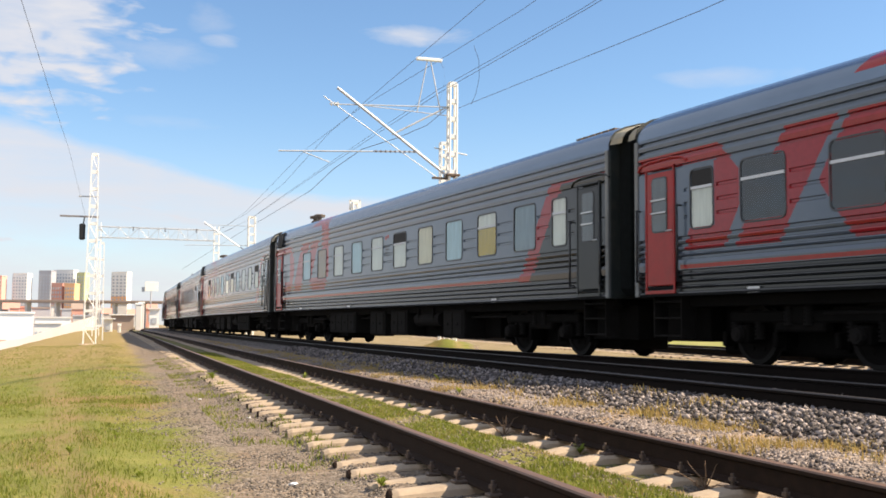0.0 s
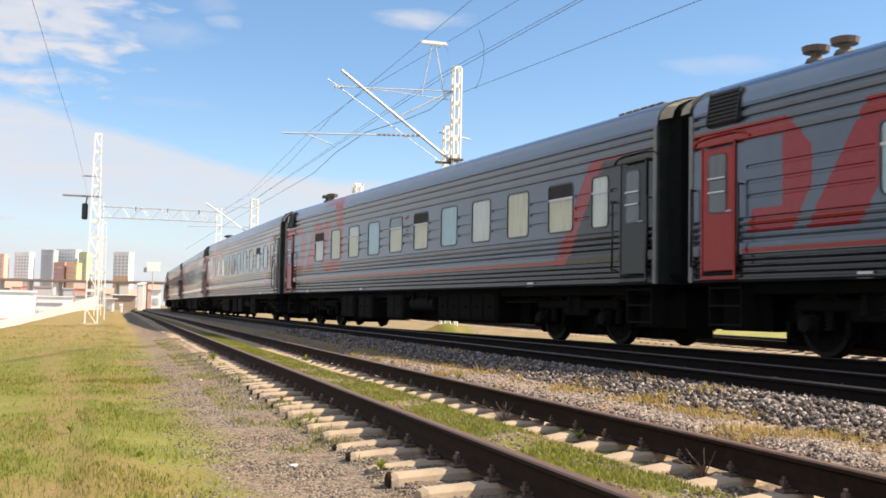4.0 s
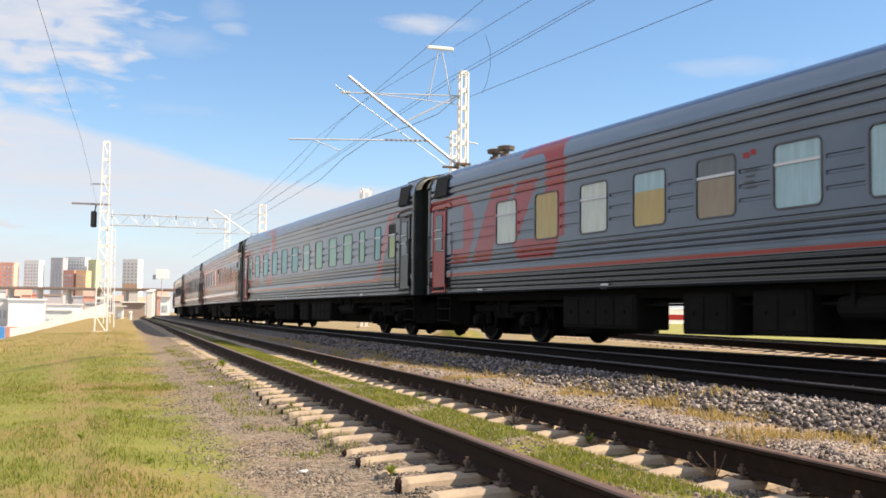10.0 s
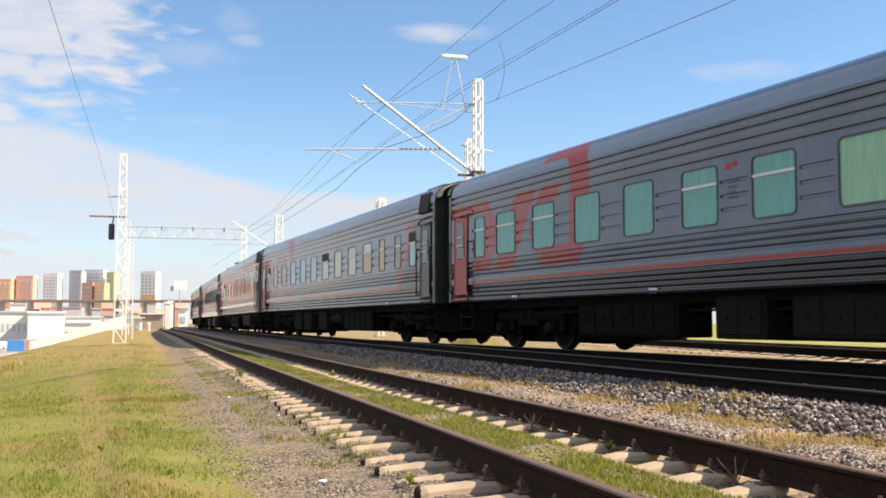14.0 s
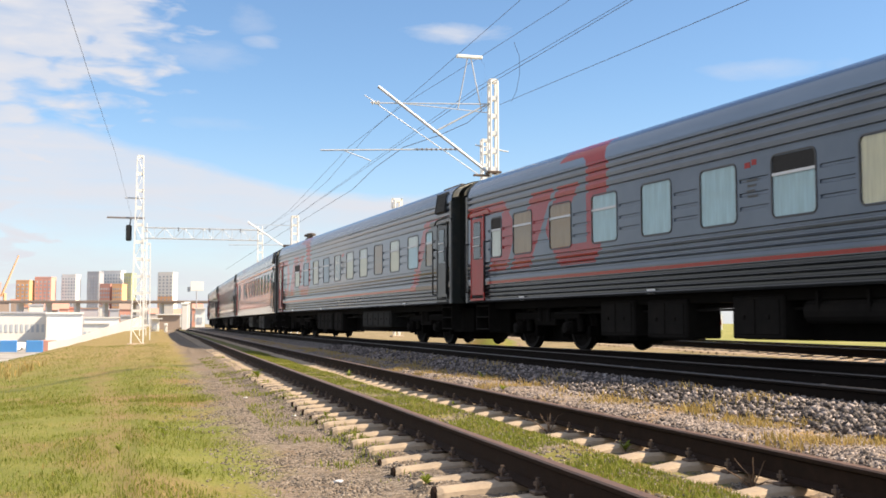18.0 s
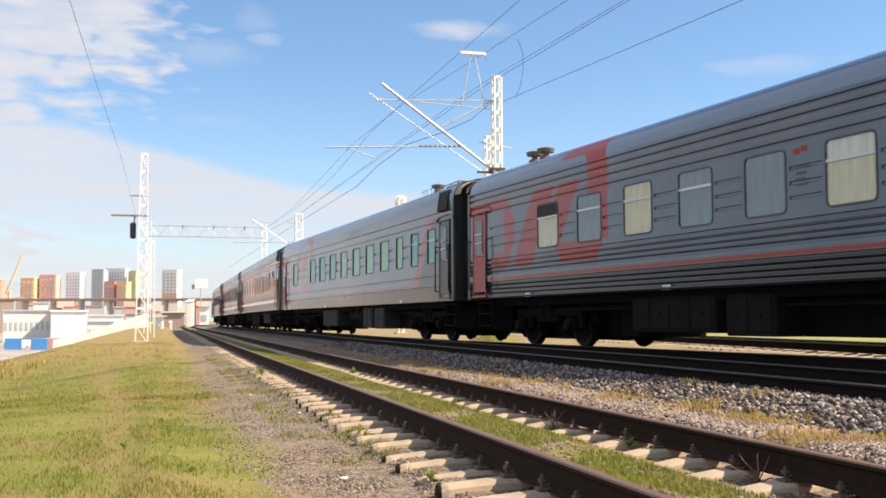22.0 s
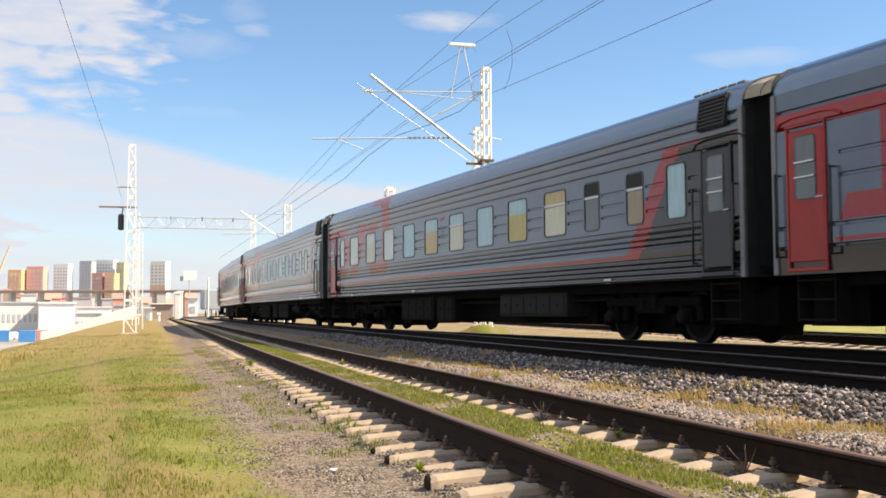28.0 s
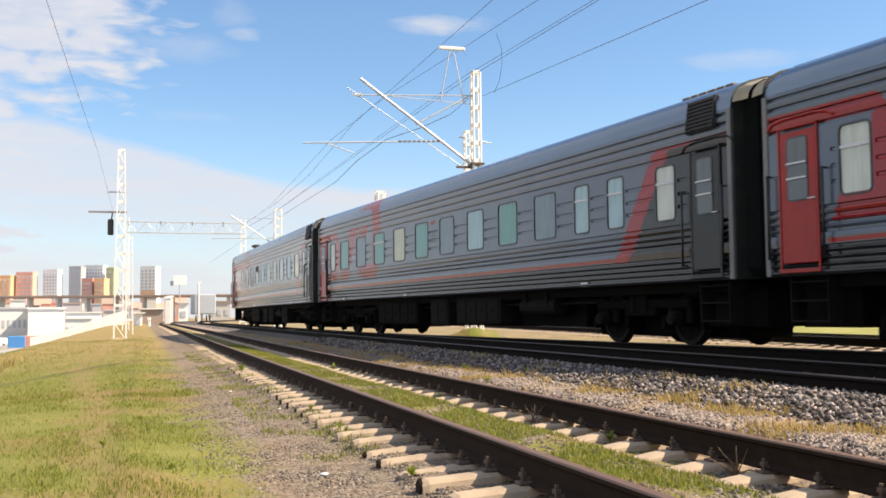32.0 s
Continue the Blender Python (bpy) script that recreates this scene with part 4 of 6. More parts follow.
def bogie_meshes():
    bm = bmesh.new()
    for s in (-1, 1):
        y = s * 1.0
        box(bm, -1.55, 1.55, y - 0.09, y + 0.09, 0.66, 0.84, 0.03)
        box(bm, -0.5, 0.5, y - 0.10, y + 0.10, 0.52, 0.68, 0.03)
        for x in (-1.2, 1.2):
            box(bm, x - 0.16, x + 0.16, y - 0.16, y + 0.16, 0.34, 0.62, 0.03)
    box(bm, -0.25, 0.25, -1.1, 1.1, 0.60, 0.98, 0.03)
    box(bm, -2.3, 2.3, -0.58, 0.58, 0.14, 1.0, 0.05)                 # brake gear as one block that fills the dark between the wheels
    for x in (-1.78, -0.62, 0.62, 1.78):
        box(bm, x - 0.05, x + 0.05, -1.0, 1.0, 0.28, 0.52, 0.02)
        for y in (-0.78, 0.78):
            box(bm, x - 0.06, x + 0.06, y - 0.06, y + 0.06, 0.22, 0.75, 0.02)
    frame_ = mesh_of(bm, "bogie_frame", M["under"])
    bm = bmesh.new()
    for k in range(5):
        rod(bm, (0, 0, 0.0 + k * 0.06), (0, 0, 0.035 + k * 0.06), 0.085, 10)
    rod(bm, (0, 0, 0), (0, 0, 0.30), 0.055, 8)
    spring = mesh_of(bm, "coil_spring", M["under_grey"])
    bm = bmesh.new()
    rod(bm, (0, -0.02, 0), (0, -0.10, 0), 0.13, 12, 0.11)
    rod(bm, (0, -0.10, 0), (0, -0.115, 0), 0.06, 8)
    cover = mesh_of(bm, "axle_box_cover", M["under_grey"])
    return frame_, spring, cover


WHEELS = wheel_mesh()
BOGIE = bogie_meshes()
turning = []


def bogie(coach, u):
    b = part("bogie", BOGIE[0], None, coach, "two-axle bogie painted near black with its shade", at=pose(U(u), 0, 0))
    for x in (-1.2, 1.2):
        w = part("wheelset", WHEELS, None, b, "steel wheelset on the rails", at=pose(x, 0, 0.475))
        turning.append((w, x))
        part("axle_box_cover", BOGIE[2], None, b, at=pose(x, -1.16, 0.475))
        for dx in (-0.27, 0.27):
            part("coil_spring", BOGIE[1], None, b, at=pose(x + dx, -1.0, 0.40))
    for dx in (-0.2, 0.2):
        part("coil_spring", BOGIE[1], None, b, at=pose(dx, -1.08, 0.62))


def under_meshes():
    o = {}
    for nm, w, h, mat in (("battery_box", 2.6, 0.66, "under_grey"), ("equipment_box", 1.25, 0.70, "under_grey"), ("converter_box", 3.4, 0.68, "under"), ("pale_battery_box", 2.36, 0.64, "under_pale"), ("pale_cabinet", 1.1, 0.70, "under_pale"), ("louvred_box", 3.3, 0.54, "under_vent")):
        bm = bmesh.new()
        box(bm, -w / 2, w / 2, 0.0, 0.75, -h, 0, 0.03)
        n = max(2, round(w / 0.62))
        for i in range(n):
            a, b = -w / 2 + 0.04 + i * (w - 0.08) / n, -w / 2 + (i + 1) * (w - 0.08) / n
            box(bm, a + 0.03, b - 0.01, -0.02, 0.01, -h + 0.07, -0.06, 0.01)
            box(bm, (a + b) / 2 - 0.04, (a + b) / 2 + 0.04, -0.045, 0, -h * 0.55, -h * 0.45, 0.006)
        o[nm] = mesh_of(bm, nm, M[mat])
    bm = bmesh.new()
    rod(bm, (-0.8, 0.2, -0.3), (0.8, 0.2, -0.3), 0.19, 14)
    for s in (-0.5, 0.5):
        box(bm, s - 0.03, s + 0.03, 0.0, 0.42, -0.32, 0, 0.005)
    o["air_tank"] = mesh_of(bm, "air_tank", M["under_grey"])
    # plain dark blocks are added to fill the shade between floor and rails
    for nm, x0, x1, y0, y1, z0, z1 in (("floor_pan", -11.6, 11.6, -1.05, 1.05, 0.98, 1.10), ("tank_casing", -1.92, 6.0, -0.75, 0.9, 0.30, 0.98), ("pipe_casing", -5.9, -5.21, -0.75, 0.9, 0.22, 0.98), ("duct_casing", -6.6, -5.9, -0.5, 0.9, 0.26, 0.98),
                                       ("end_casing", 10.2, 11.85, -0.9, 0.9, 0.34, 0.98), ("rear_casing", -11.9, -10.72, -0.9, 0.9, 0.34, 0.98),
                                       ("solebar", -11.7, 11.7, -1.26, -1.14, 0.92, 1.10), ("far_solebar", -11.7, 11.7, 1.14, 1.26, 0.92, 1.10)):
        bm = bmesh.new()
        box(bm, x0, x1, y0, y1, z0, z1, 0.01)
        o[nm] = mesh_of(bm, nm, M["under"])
    for nm, y, z, r in (("brake_pipe", -0.9, 0.86, 0.035), ("cable_duct", -1.1, 0.80, 0.025)):
        bm = bmesh.new()
        rod(bm, (-8, y, z), (7, y, z), r, 6)
        o[nm] = mesh_of(bm, nm, M["under_grey"])
    bm = bmesh.new()
    box(bm, 0, 0.30, -0.16, 0.16, 0.88, 1.14, 0.03)
    box(bm, -0.05, 0.338, -0.09, 0.09, 0.95, 1.08, 0.02)
    o["coupler"] = mesh_of(bm, "coupler", M["under"])
    bm = bmesh.new()
    rings = []
    for i in range(13):                                                 # one folded skin
        g = 0.075 if i % 2 else 0.0
        w, z0, z1, c = 1.30 - g, 1.15 + g, 4.20 - g, 0.12
        sec = ((-w + c, z0), (w - c, z0), (w, z0 + c), (w, z1 - c), (w - c, z1), (-w + c, z1), (-w, z1 - c), (-w, z0 + c))
        rings.append([bm.verts.new((i * 0.0285, y, z)) for y, z in sec])
    for a, b in zip(rings, rings[1:]):
        for i in range(8):
            bm.faces.new((a[i], a[(i + 1) % 8], b[(i + 1) % 8], b[i]))
    bm.faces.new(rings[-1]), bm.faces.new(rings[0][::-1])
    o["gangway"] = mesh_of(bm, "gangway_bellows", M["rubber"])
    bm = bmesh.new()
    rings = []
    for x, sc in ((0.0, 1.0), (0.16, 0.985), (0.335, 0.97)):
        rings.append([bm.verts.new((x, s * y * sc * 0.985, 3.82 + (z - 3.84) * sc * 0.98)) for s, pr in ((-1, ROOF[1:]), (1, ROOF[-2:0:-1])) for y, z in pr])
    for a, b in zip(rings, rings[1:]):
        for i in range(len(a) - 1):
            bm.faces.new((a[i], b[i], b[i + 1], a[i + 1]))
    bmesh.ops.solidify(bm, geom=bm.faces[:], thickness=0.04)
    o["cap"] = mesh_of(bm, "roof_hood", M["cream"], False)
    bm = bmesh.new()
    box(bm, -0.38, 0.38, -0.02, 0.22, -0.27, 0.30, 0.02)
    for i in range(8):
        box(bm, -0.34, 0.34, -0.045, 0.0, -0.24 + i * 0.066, -0.20 + i * 0.066, 0.006)
    for x in (-0.37, 0.33):
        box(bm, x, x + 0.04, -0.05, 0.0, -0.26, 0.29, 0.006)
    o["grille"] = mesh_of(bm, "air_grille", M["louvre"])
    bm = bmesh.new()
    box(bm, -0.05, 0.05, -0.022, 0.06, 1.10, 3.84, 0.01)
    o["post"] = mesh_of(bm, "corner_post", M["post_grey"])
    bm = bmesh.new()
    box(bm, -0.10, 0.10, -0.10, 0.10, -0.03, 0.016, 0.008)
    o["step"] = mesh_of(bm, "roof_step", M["rusty_vent"])
    bm = bmesh.new()
    rod(bm, (0, 0, -0.05), (0, 0, 0.24), 0.08, 10)
    rod(bm, (0, 0, 0.06), (0, 0, 0.13), 0.17, 12, 0.13)
    rod(bm, (0, 0, 0.22), (0, 0, 0.31), 0.20, 12, 0.22)
    rod(bm, (0, 0, 0.31), (0, 0, 0.34), 0.22, 12, 0.12)
    o["chimney"] = mesh_of(bm, "roof_chimney", M["rusty_vent"])
    bm = bmesh.new()
    rod(bm, (0, 0, -0.06), (0, 0, 0.05), 0.26, 14, 0.24)
    rod(bm, (0, 0, 0.05), (0, 0, 0.12), 0.34, 14, 0.18)
    o["vent"] = mesh_of(bm, "roof_ventilator", M["rusty_vent"])
    bm = bmesh.new()
    box(bm, -1.1, 1.1, -0.5, 0.5, -0.06, 0.055, 0.03)
    for i in range(4):
        box(bm, -1.0 + i * 0.52, -0.58 + i * 0.52, -0.4, 0.4, 0.055, 0.085, 0.015)
    o["hatch"] = mesh_of(bm, "roof_hatch", M["roof"])
    bm = bmesh.new()
    rod(bm, (0, 0, 0), (0, 0, 0.30), 0.012, 6)
    rod(bm, (-0.3, 0, 0.28), (0.3, 0, 0.30), 0.010, 6)
    rod(bm, (0.3, 0, 0.3), (0.3, 0, 0), 0.012, 6)
    o["aerial"] = mesh_of(bm, "roof_aerial", M["rusty_vent"])
    bm = bmesh.new()
    for y in (-0.42, 0.0):
        rod(bm, (-1.1, y, 0.10), (1.1, y, 0.10), 0.016, 6)
        for x in (-1.0, -0.35, 0.35, 1.0):
            rod(bm, (x, y, -0.06), (x, y, 0.10), 0.014, 6)
    for x in (-1.08, 1.08):
        rod(bm, (x, -0.42, 0.10), (x, 0.0, 0.10), 0.016, 6)
    o["rack"] = mesh_of(bm, "roof_rack", M["rusty_vent"])
    bm = bmesh.new()
    box(bm, -0.13, 0.13, -0.004, 0.0, -0.045, 0.045)
    o["plate"] = mesh_of(bm, "stencil_patch", M["bar"])
    bm = bmesh.new()
    for x, w, z in ((-0.10, 0.14, 0.02), (0.06, 0.12, 0.05)):
        box(bm, x - w / 2, x + w / 2, -0.003, 0.0, z - 0.045, z + 0.045, 0, Matrix.Shear("XZ", 4, (0.0, 0.0)))
    o["emblem"] = mesh_of(bm, "emblem", M["door_red"])
    bm = bmesh.new()
    for k in range(4):
        box(bm, -0.13 + 0.02 * (k % 2), 0.13 - 0.03 * (k % 3), -0.003, 0.0, -k * 0.085 - 0.02, -k * 0.085 + 0.02)
    o["lines"] = mesh_of(bm, "lettering", M["frame"])
    return o


UNDER = under_meshes()


def coach(label, body, layout, codes, teal=False, rear_grille=False, front_grille=False, chimney=False, aerials=0, vents=(6.0, 17.5), gear=0, seed=0):
    c = thing("passenger_coach", label, "train coach", group="coaches of the train")
    part("body", BODY[(body, layout)], None, c)
    part("roof", ROOFME, None, c, "blue-grey sheet roof")
    for nm in ("floor_pan", "tank_casing", "pipe_casing", "duct_casing", "end_casing", "rear_casing", "solebar", "far_solebar", "brake_pipe", "cable_duct"):
        part(nm, UNDER[nm], None, c)
    rnd = random.Random(seed)
    for (u, kind), code in zip(SPOTS[layout], codes.split()):
        window(c, u, kind, code, teal)
    door(c, 1.07, "red", (0.50, 1.62))
    door(c, 23.47, "grey", (22.92, 23.98))
    bogie(c, 3.77)
    bogie(c, 20.77)
    for nm, u, z in (((("equipment_box", 7.2, 1.02), ("equipment_box", 8.88, 1.0), ("equipment_box", 11.37, 1.02), ("air_tank", 13.2, 1.05), ("converter_box", 16.1, 1.02)),
                                (("battery_box", 8.1, 1.0), ("equipment_box", 11.37, 1.0), ("equipment_box", 13.1, 1.02), ("air_tank", 15.0, 1.05), ("equipment_box", 16.8, 0.98)),
                                (("pale_battery_box", 9.33, 1.0), ("air_tank", 13.2, 1.05), ("pale_cabinet", 14.85, 1.02), ("pale_cabinet", 16.30, 1.0)),
                                (("converter_box", 8.1, 1.0), ("equipment_box", 11.42, 1.02), ("battery_box", 13.9, 1.0), ("air_tank", 17.0, 1.05)),
                                (("battery_box", 9.0, 1.0), ("equipment_box", 11.2, 1.0), ("louvred_box", 16.33, 0.99))))[gear]:
        part(nm, UNDER[nm], None, c, at=pose(U(u), -1.32, z))
    part("coupler", UNDER["coupler"], None, c, at=pose(U(FRONT), 0, 0))
    part("coupler", UNDER["coupler"], None, c, at=pose(U(REAR), 0, 0, 0, 0, 180))
    part("gangway_bellows", UNDER["gangway"], None, c, "black rubber gangway bellows", at=pose(U(REAR), 0, 0, 0, 0, 180))
    part("roof_hood", UNDER["cap"], None, c, "cream hood over the gangway", at=pose(U(REAR + 0.01), 0, 0, 0, 0, 180))
    part("gangway_bellows", UNDER["gangway"], None, c, "black rubber gangway bellows", at=pose(U(FRONT), 0, 0))
    part("roof_hood", UNDER["cap"], None, c, "cream hood over the gangway", at=pose(U(FRONT - 0.01), 0, 0))
    for u in (REAR + 0.05, FRONT - 0.05):
        part("corner_post", UNDER["post"], None, c, "pale grey corner post", at=pose(U(u), -1.5515, 0))
    for k in range(6 if rear_grille or front_grille else 0):
        part("roof_step", UNDER["step"], None, c, "small rusty step on the roof", at=pose(U(22.3 + 0.24 * k), -0.95, 4.385))
    if rear_grille:
        part("air_grille", UNDER["grille"], None, c, "black air grille in the roof shoulder", at=pose(U(1.20), -1.545, 3.84, -9, 0, 0))
    if front_grille:
        part("air_grille", UNDER["grille"], None, c, "black air grille in the roof shoulder", at=pose(U(23.40), -1.545, 3.84, -9, 0, 0))
    if chimney:
        for du in (-0.29, 0.29):
            part("roof_chimney", UNDER["chimney"], None, c, "rusty cowled stove chimney", at=pose(U(2.3 + du), -0.45, 4.46))
    for v in vents:
        part("roof_ventilator", UNDER["vent"], None, c, at=pose(U(v), 0, 4.49))
    part("roof_hatch", UNDER["hatch"], None, c, at=pose(U(20.6), 0, 4.49))
    for i in range(aerials):
        part("roof_aerial", UNDER["aerial"], None, c, at=pose(U(18.35 + i * 0.75), -0.40, 4.47))
    if aerials:
        part("roof_rack", UNDER["rack"], None, c, "low rail frame on the roof", at=pose(U(21.5), -0.35, 4.45))
        part("roof_chimney", UNDER["chimney"], None, c, "squat dark roof cowl", at=pose(U(20.0), -0.5, 4.44))
    e = {"corridor": 12.74, "modern": 11.25, "comp": 11.6, "comp_late": 11.6}[layout]
    part("emblem", UNDER["emblem"], None, c, "small red emblem", at=pose(U(e), -1.5515, 3.06))
    part("lettering", UNDER["lines"], None, c, "rows of small unreadable dark lettering", at=pose(U(e), -1.5515, 2.83))
    for u in (3.6, 9.0, 19.8):
        part("stencil_patch", UNDER["plate"], None, c, "small pale stencil patch on the sill", at=pose(U(u + rnd.uniform(-0.4, 0.4)), -1.536, 1.155))
    return c


RIB = "ribbed silver-grey red-marked coach"
COACHES = [
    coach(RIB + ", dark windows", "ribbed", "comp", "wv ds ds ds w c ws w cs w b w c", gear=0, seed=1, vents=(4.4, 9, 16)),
    coach(RIB + ", one window vent open", "ribbed", "corridor", "bs t ws b ws wv c b whys k ws", rear_grille=True, chimney=True, gear=1, seed=2, vents=(12, 15.5, 19)),
    coach(RIB + ", ochre and cream blinds", "dusty", "corridor", "wv c whcs b khcs cv b w c cv ws", rear_grille=True, chimney=True, gear=0, seed=3, vents=(11, 17)),
    coach(RIB + ", cream and yellow blinds", "ribbed", "corridor", "ws o ws bho ghts bs b ohc wvhws b cs", rear_grille=True, chimney=True, gear=1, seed=4, vents=(13,)),
    coach(RIB + ", teal and pale green windows", "dusty", "comp", "es es es e e es es p ps ps ps es dhyv", teal=True, front_grille=True, gear=3, seed=2, vents=(4, 16)),
    coach(RIB + ", one dark open vent", "ribbed", "comp", "wv ts ts bs b b bv c cs whos os khts bv", front_grille=True, gear=0, seed=7, vents=(4.4, 14)),
    coach(RIB + ", twin chimneys on the roof", "ribbed", "corridor", "cv ks cs ks k whcs whcs t whcs whbs bhts", front_grille=True, chimney=True, gear=4, seed=5, vents=(8, 18)),
    coach("smooth-sided dusty grey coach with square teal windows", "smooth", "modern", "e e e e e p p p p es es", teal=True, front_grille=True, aerials=2, gear=2, seed=2, vents=(5,)),
    coach(RIB + ", pale curtains", "ribbed", "comp", "ws w whc w b bho bhcs b bhy ohcs gv ghtv b", front_grille=True, gear=4, seed=1, vents=(5.0, 15)),
    coach(RIB + ", pale windows", "dusty", "comp_late", "ws e k es c e k b e k bs bs ws", front_grille=True, gear=3, seed=8, vents=(4, 15)),
    coach(RIB + ", last of the train", "dusty", "corridor", "b w k wv b w c w b w w", front_grille=True, chimney=True, gear=1, seed=9, vents=(12,)),
]


def coach_pose(n, t):
    s = rear_gap(n, t)
    a, b = train_point(s - 3.77), train_point(s - 20.77)
    d = b - a
    return pose(*((a + b) / 2), 0, 0, math.degrees(math.atan2(d.y, d.x)))

# ---- catenary masts and wires ----
def lattice_leg(bm, p0, p1, w):
    """An angle-iron leg as a thin square bar."""
    rod(bm, p0, p1, w, 4)


def mast(x, y, z0, z1, w, label, taper=1.0, step=0.62, footing=True, name="catenary_mast"):
    """A battened lattice mast of four angle legs with cross plates, on a concrete footing."""
    t = thing(name, label, "mast", pose(x, y, 0), "catenary masts")
    h, hw = z1 - z0, w / 2
    for sx in (-1, 1):
        for sy in (-1, 1):
            bm = bmesh.new()
            rod(bm, (sx * hw, sy * hw, z0), (sx * hw * taper, sy * hw * taper, z1), 0.045, 4)
            part("leg", bm, M["white_paint"], t)
    n = max(3, int(h / step))
    for i in range(n + 1):
        k = i / n
        q = hw * (1 + (taper - 1) * k)
        z = z0 + h * k
        bm = bmesh.new()
        for s in (-1, 1):
            box(bm, -q, q, s * q - 0.012, s * q + 0.012, z - 0.07, z + 0.07)
            box(bm, s * q - 0.012, s * q + 0.012, -q, q, z - 0.07, z + 0.07)
        part("batten_plate", bm, M["white_paint"], t)
    if footing:
        bm = bmesh.new()
        box(bm, -hw - 0.22, hw + 0.22, -hw - 0.22, hw + 0.22, z0 - 0.5, z0 + 0.12, 0.05)
        part("footing", bm, M["concrete"], t, "pale concrete footing")
    return t


def insulator(bm, a, b, n=5, r=0.075):
    a, b = Vector(a), Vector(b)
    rod(bm, a, b, 0.025, 6)
    for i in range(n):
        p, q = a.lerp(b, (i + 0.25) / n), a.lerp(b, (i + 0.75) / n)
        rod(bm, p, q, r, 10, r * 0.45)


def cantilever(parent_mast, ox, oy):
    """Bracket arm over the track: a raking tube, ties, a registration arm and string insulators. Offsets are from the mast's foot."""
    def loc(x, z, dy=0.0):
        return Vector((x - ox, dy, z))
    for nm, a, b, r, lab in (("bracket_tube", (11.36, 6.25), (7.29, 9.17), 0.055, "white raking bracket tube"),
                             ("stay_rod", (11.0, 6.16), (6.80, 8.83), 0.018, ""),
                             ("tie_rod", (11.40, 8.77), (7.19, 8.57), 0.022, ""),
                             ("tie_rod", (11.40, 8.45), (7.9, 8.62), 0.016, ""),
                             ("registration_arm", (10.35, 7.06), (5.26, 6.80), 0.026, "long pale registration arm"),
                             ("steady_arm", (6.10, 6.82), (7.05, 6.50), 0.018, ""),
                             ("cable_tie", (11.42, 8.80), (9.30, 7.62), 0.030, "")):
        bm = bmesh.new()
        rod(bm, loc(*a), loc(*b), r, 8)
        part(nm, bm, M["galv"], parent_mast, lab)
    for a, b, n in (((7.35, 8.60), (7.02, 8.57), 3), ((10.2, 7.05), (8.6, 6.98), 9)):
        bm = bmesh.new()
        insulator(bm, loc(*a), loc(*b), n, 0.085 if n == 3 else 0.05)
        part("insulator", bm, M["white_paint"] if n == 3 else M["insulator"], parent_mast, "white string insulator" if n == 3 else "grey string insulator")
    # cross piece for the feeders on two splayed legs
    bm = bmesh.new()
    box(bm, 10.18 - ox, 11.16 - ox, -0.06, 0.06, 10.41, 10.53, 0.02)
    part("cross_piece", bm, M["white_paint"], parent_mast, "white cross piece for the feeder wires")
    for x0, x1 in ((10.22, 10.60), (11.12, 10.72)):
        bm = bmesh.new()
        rod(bm, loc(x0, 8.50), loc(x1, 10.44), 0.022, 6)
        part("splayed_leg", bm, M["galv"], parent_mast)


LATTICE = "white painted lattice catenary mast of steel angles"
m1 = mast(11.56, 35.0, -0.1, 9.62, 0.26, LATTICE + " with a bracket arm")
cantilever(m1, 11.56, 35.0)
bm = bmesh.new()
box(bm, -0.75, -0.15, -0.05, 0.05, 6.10, 6.18, 0.01)
box(bm, -0.25, 0.25, -0.22, 0.22, 6.22, 6.30, 0.01)
part("bracket_seat", bm, M["clip"], m1, "dark bracket seat")
m2 = mast(16.05, 50.0, -0.1, 10.25, 0.32, LATTICE)
bm = bmesh.new()
rod(bm, (-0.5, 0, 10.0), (1.3, 0, 9.72), 0.035, 6)
part("cross_arm", bm, M["galv"], m2)
m3 = mast(9.98, 79.5, -0.1, 9.10, 0.5, LATTICE)
bm = bmesh.new()
rod(bm, (0, 0, 6.2), (-3.6, 0, 8.6), 0.05, 6)
part("bracket_tube", bm, M["galv"], m3)
bm = bmesh.new()
rod(bm, (-0.2, 0, 6.9), (-5.0, 0, 6.8), 0.03, 6)
part("registration_arm", bm, M["galv"], m3)
bm = bmesh.new()
rod(bm, (0, 0, 8.4), (-3.6, 0, 8.4), 0.02, 6)
part("tie_rod", bm, M["galv"], m3)
m4 = mast(15.05, 66.0, -0.1, 8.9, 0.34, LATTICE)
bm = bmesh.new()
box(bm, -0.33, 0.33, -0.06, 0.06, 8.45, 8.55)
box(bm, -0.33, 0.33, -0.06, 0.06, 9.0, 9.1)
for s in (-1, 1):
    box(bm, s * 0.33 - 0.05, s * 0.33 + 0.05, -0.06, 0.06, 8.45, 9.1)
part("frame_head", bm, M["white_paint"], m4, "white square frame on the mast's head")

lm = mast(-1.22, 60.0, -0.42, 10.25, 0.66, "tapered white lattice mast with cross arms on a concrete footing", 0.50, 0.9)
for z, a, b, r, mat in ((6.75, -1.75, 0.30, 0.05, "insulator"), (7.88, -0.80, 0.28, 0.035, "galv")):
    bm = bmesh.new()
    box(bm, a, b, -0.05, 0.05, z - r, z + r, 0.01)
    part("cross_arm", bm, M[mat], lm, "dark cross arm" if mat == "insulator" else "")
bm = bmesh.new()
box(bm, -0.72, -0.40, -0.16, 0.16, 5.45, 6.35, 0.06)
rod(bm, (-0.52, 0, 6.3), (-0.45, 0, 6.8), 0.04, 6)
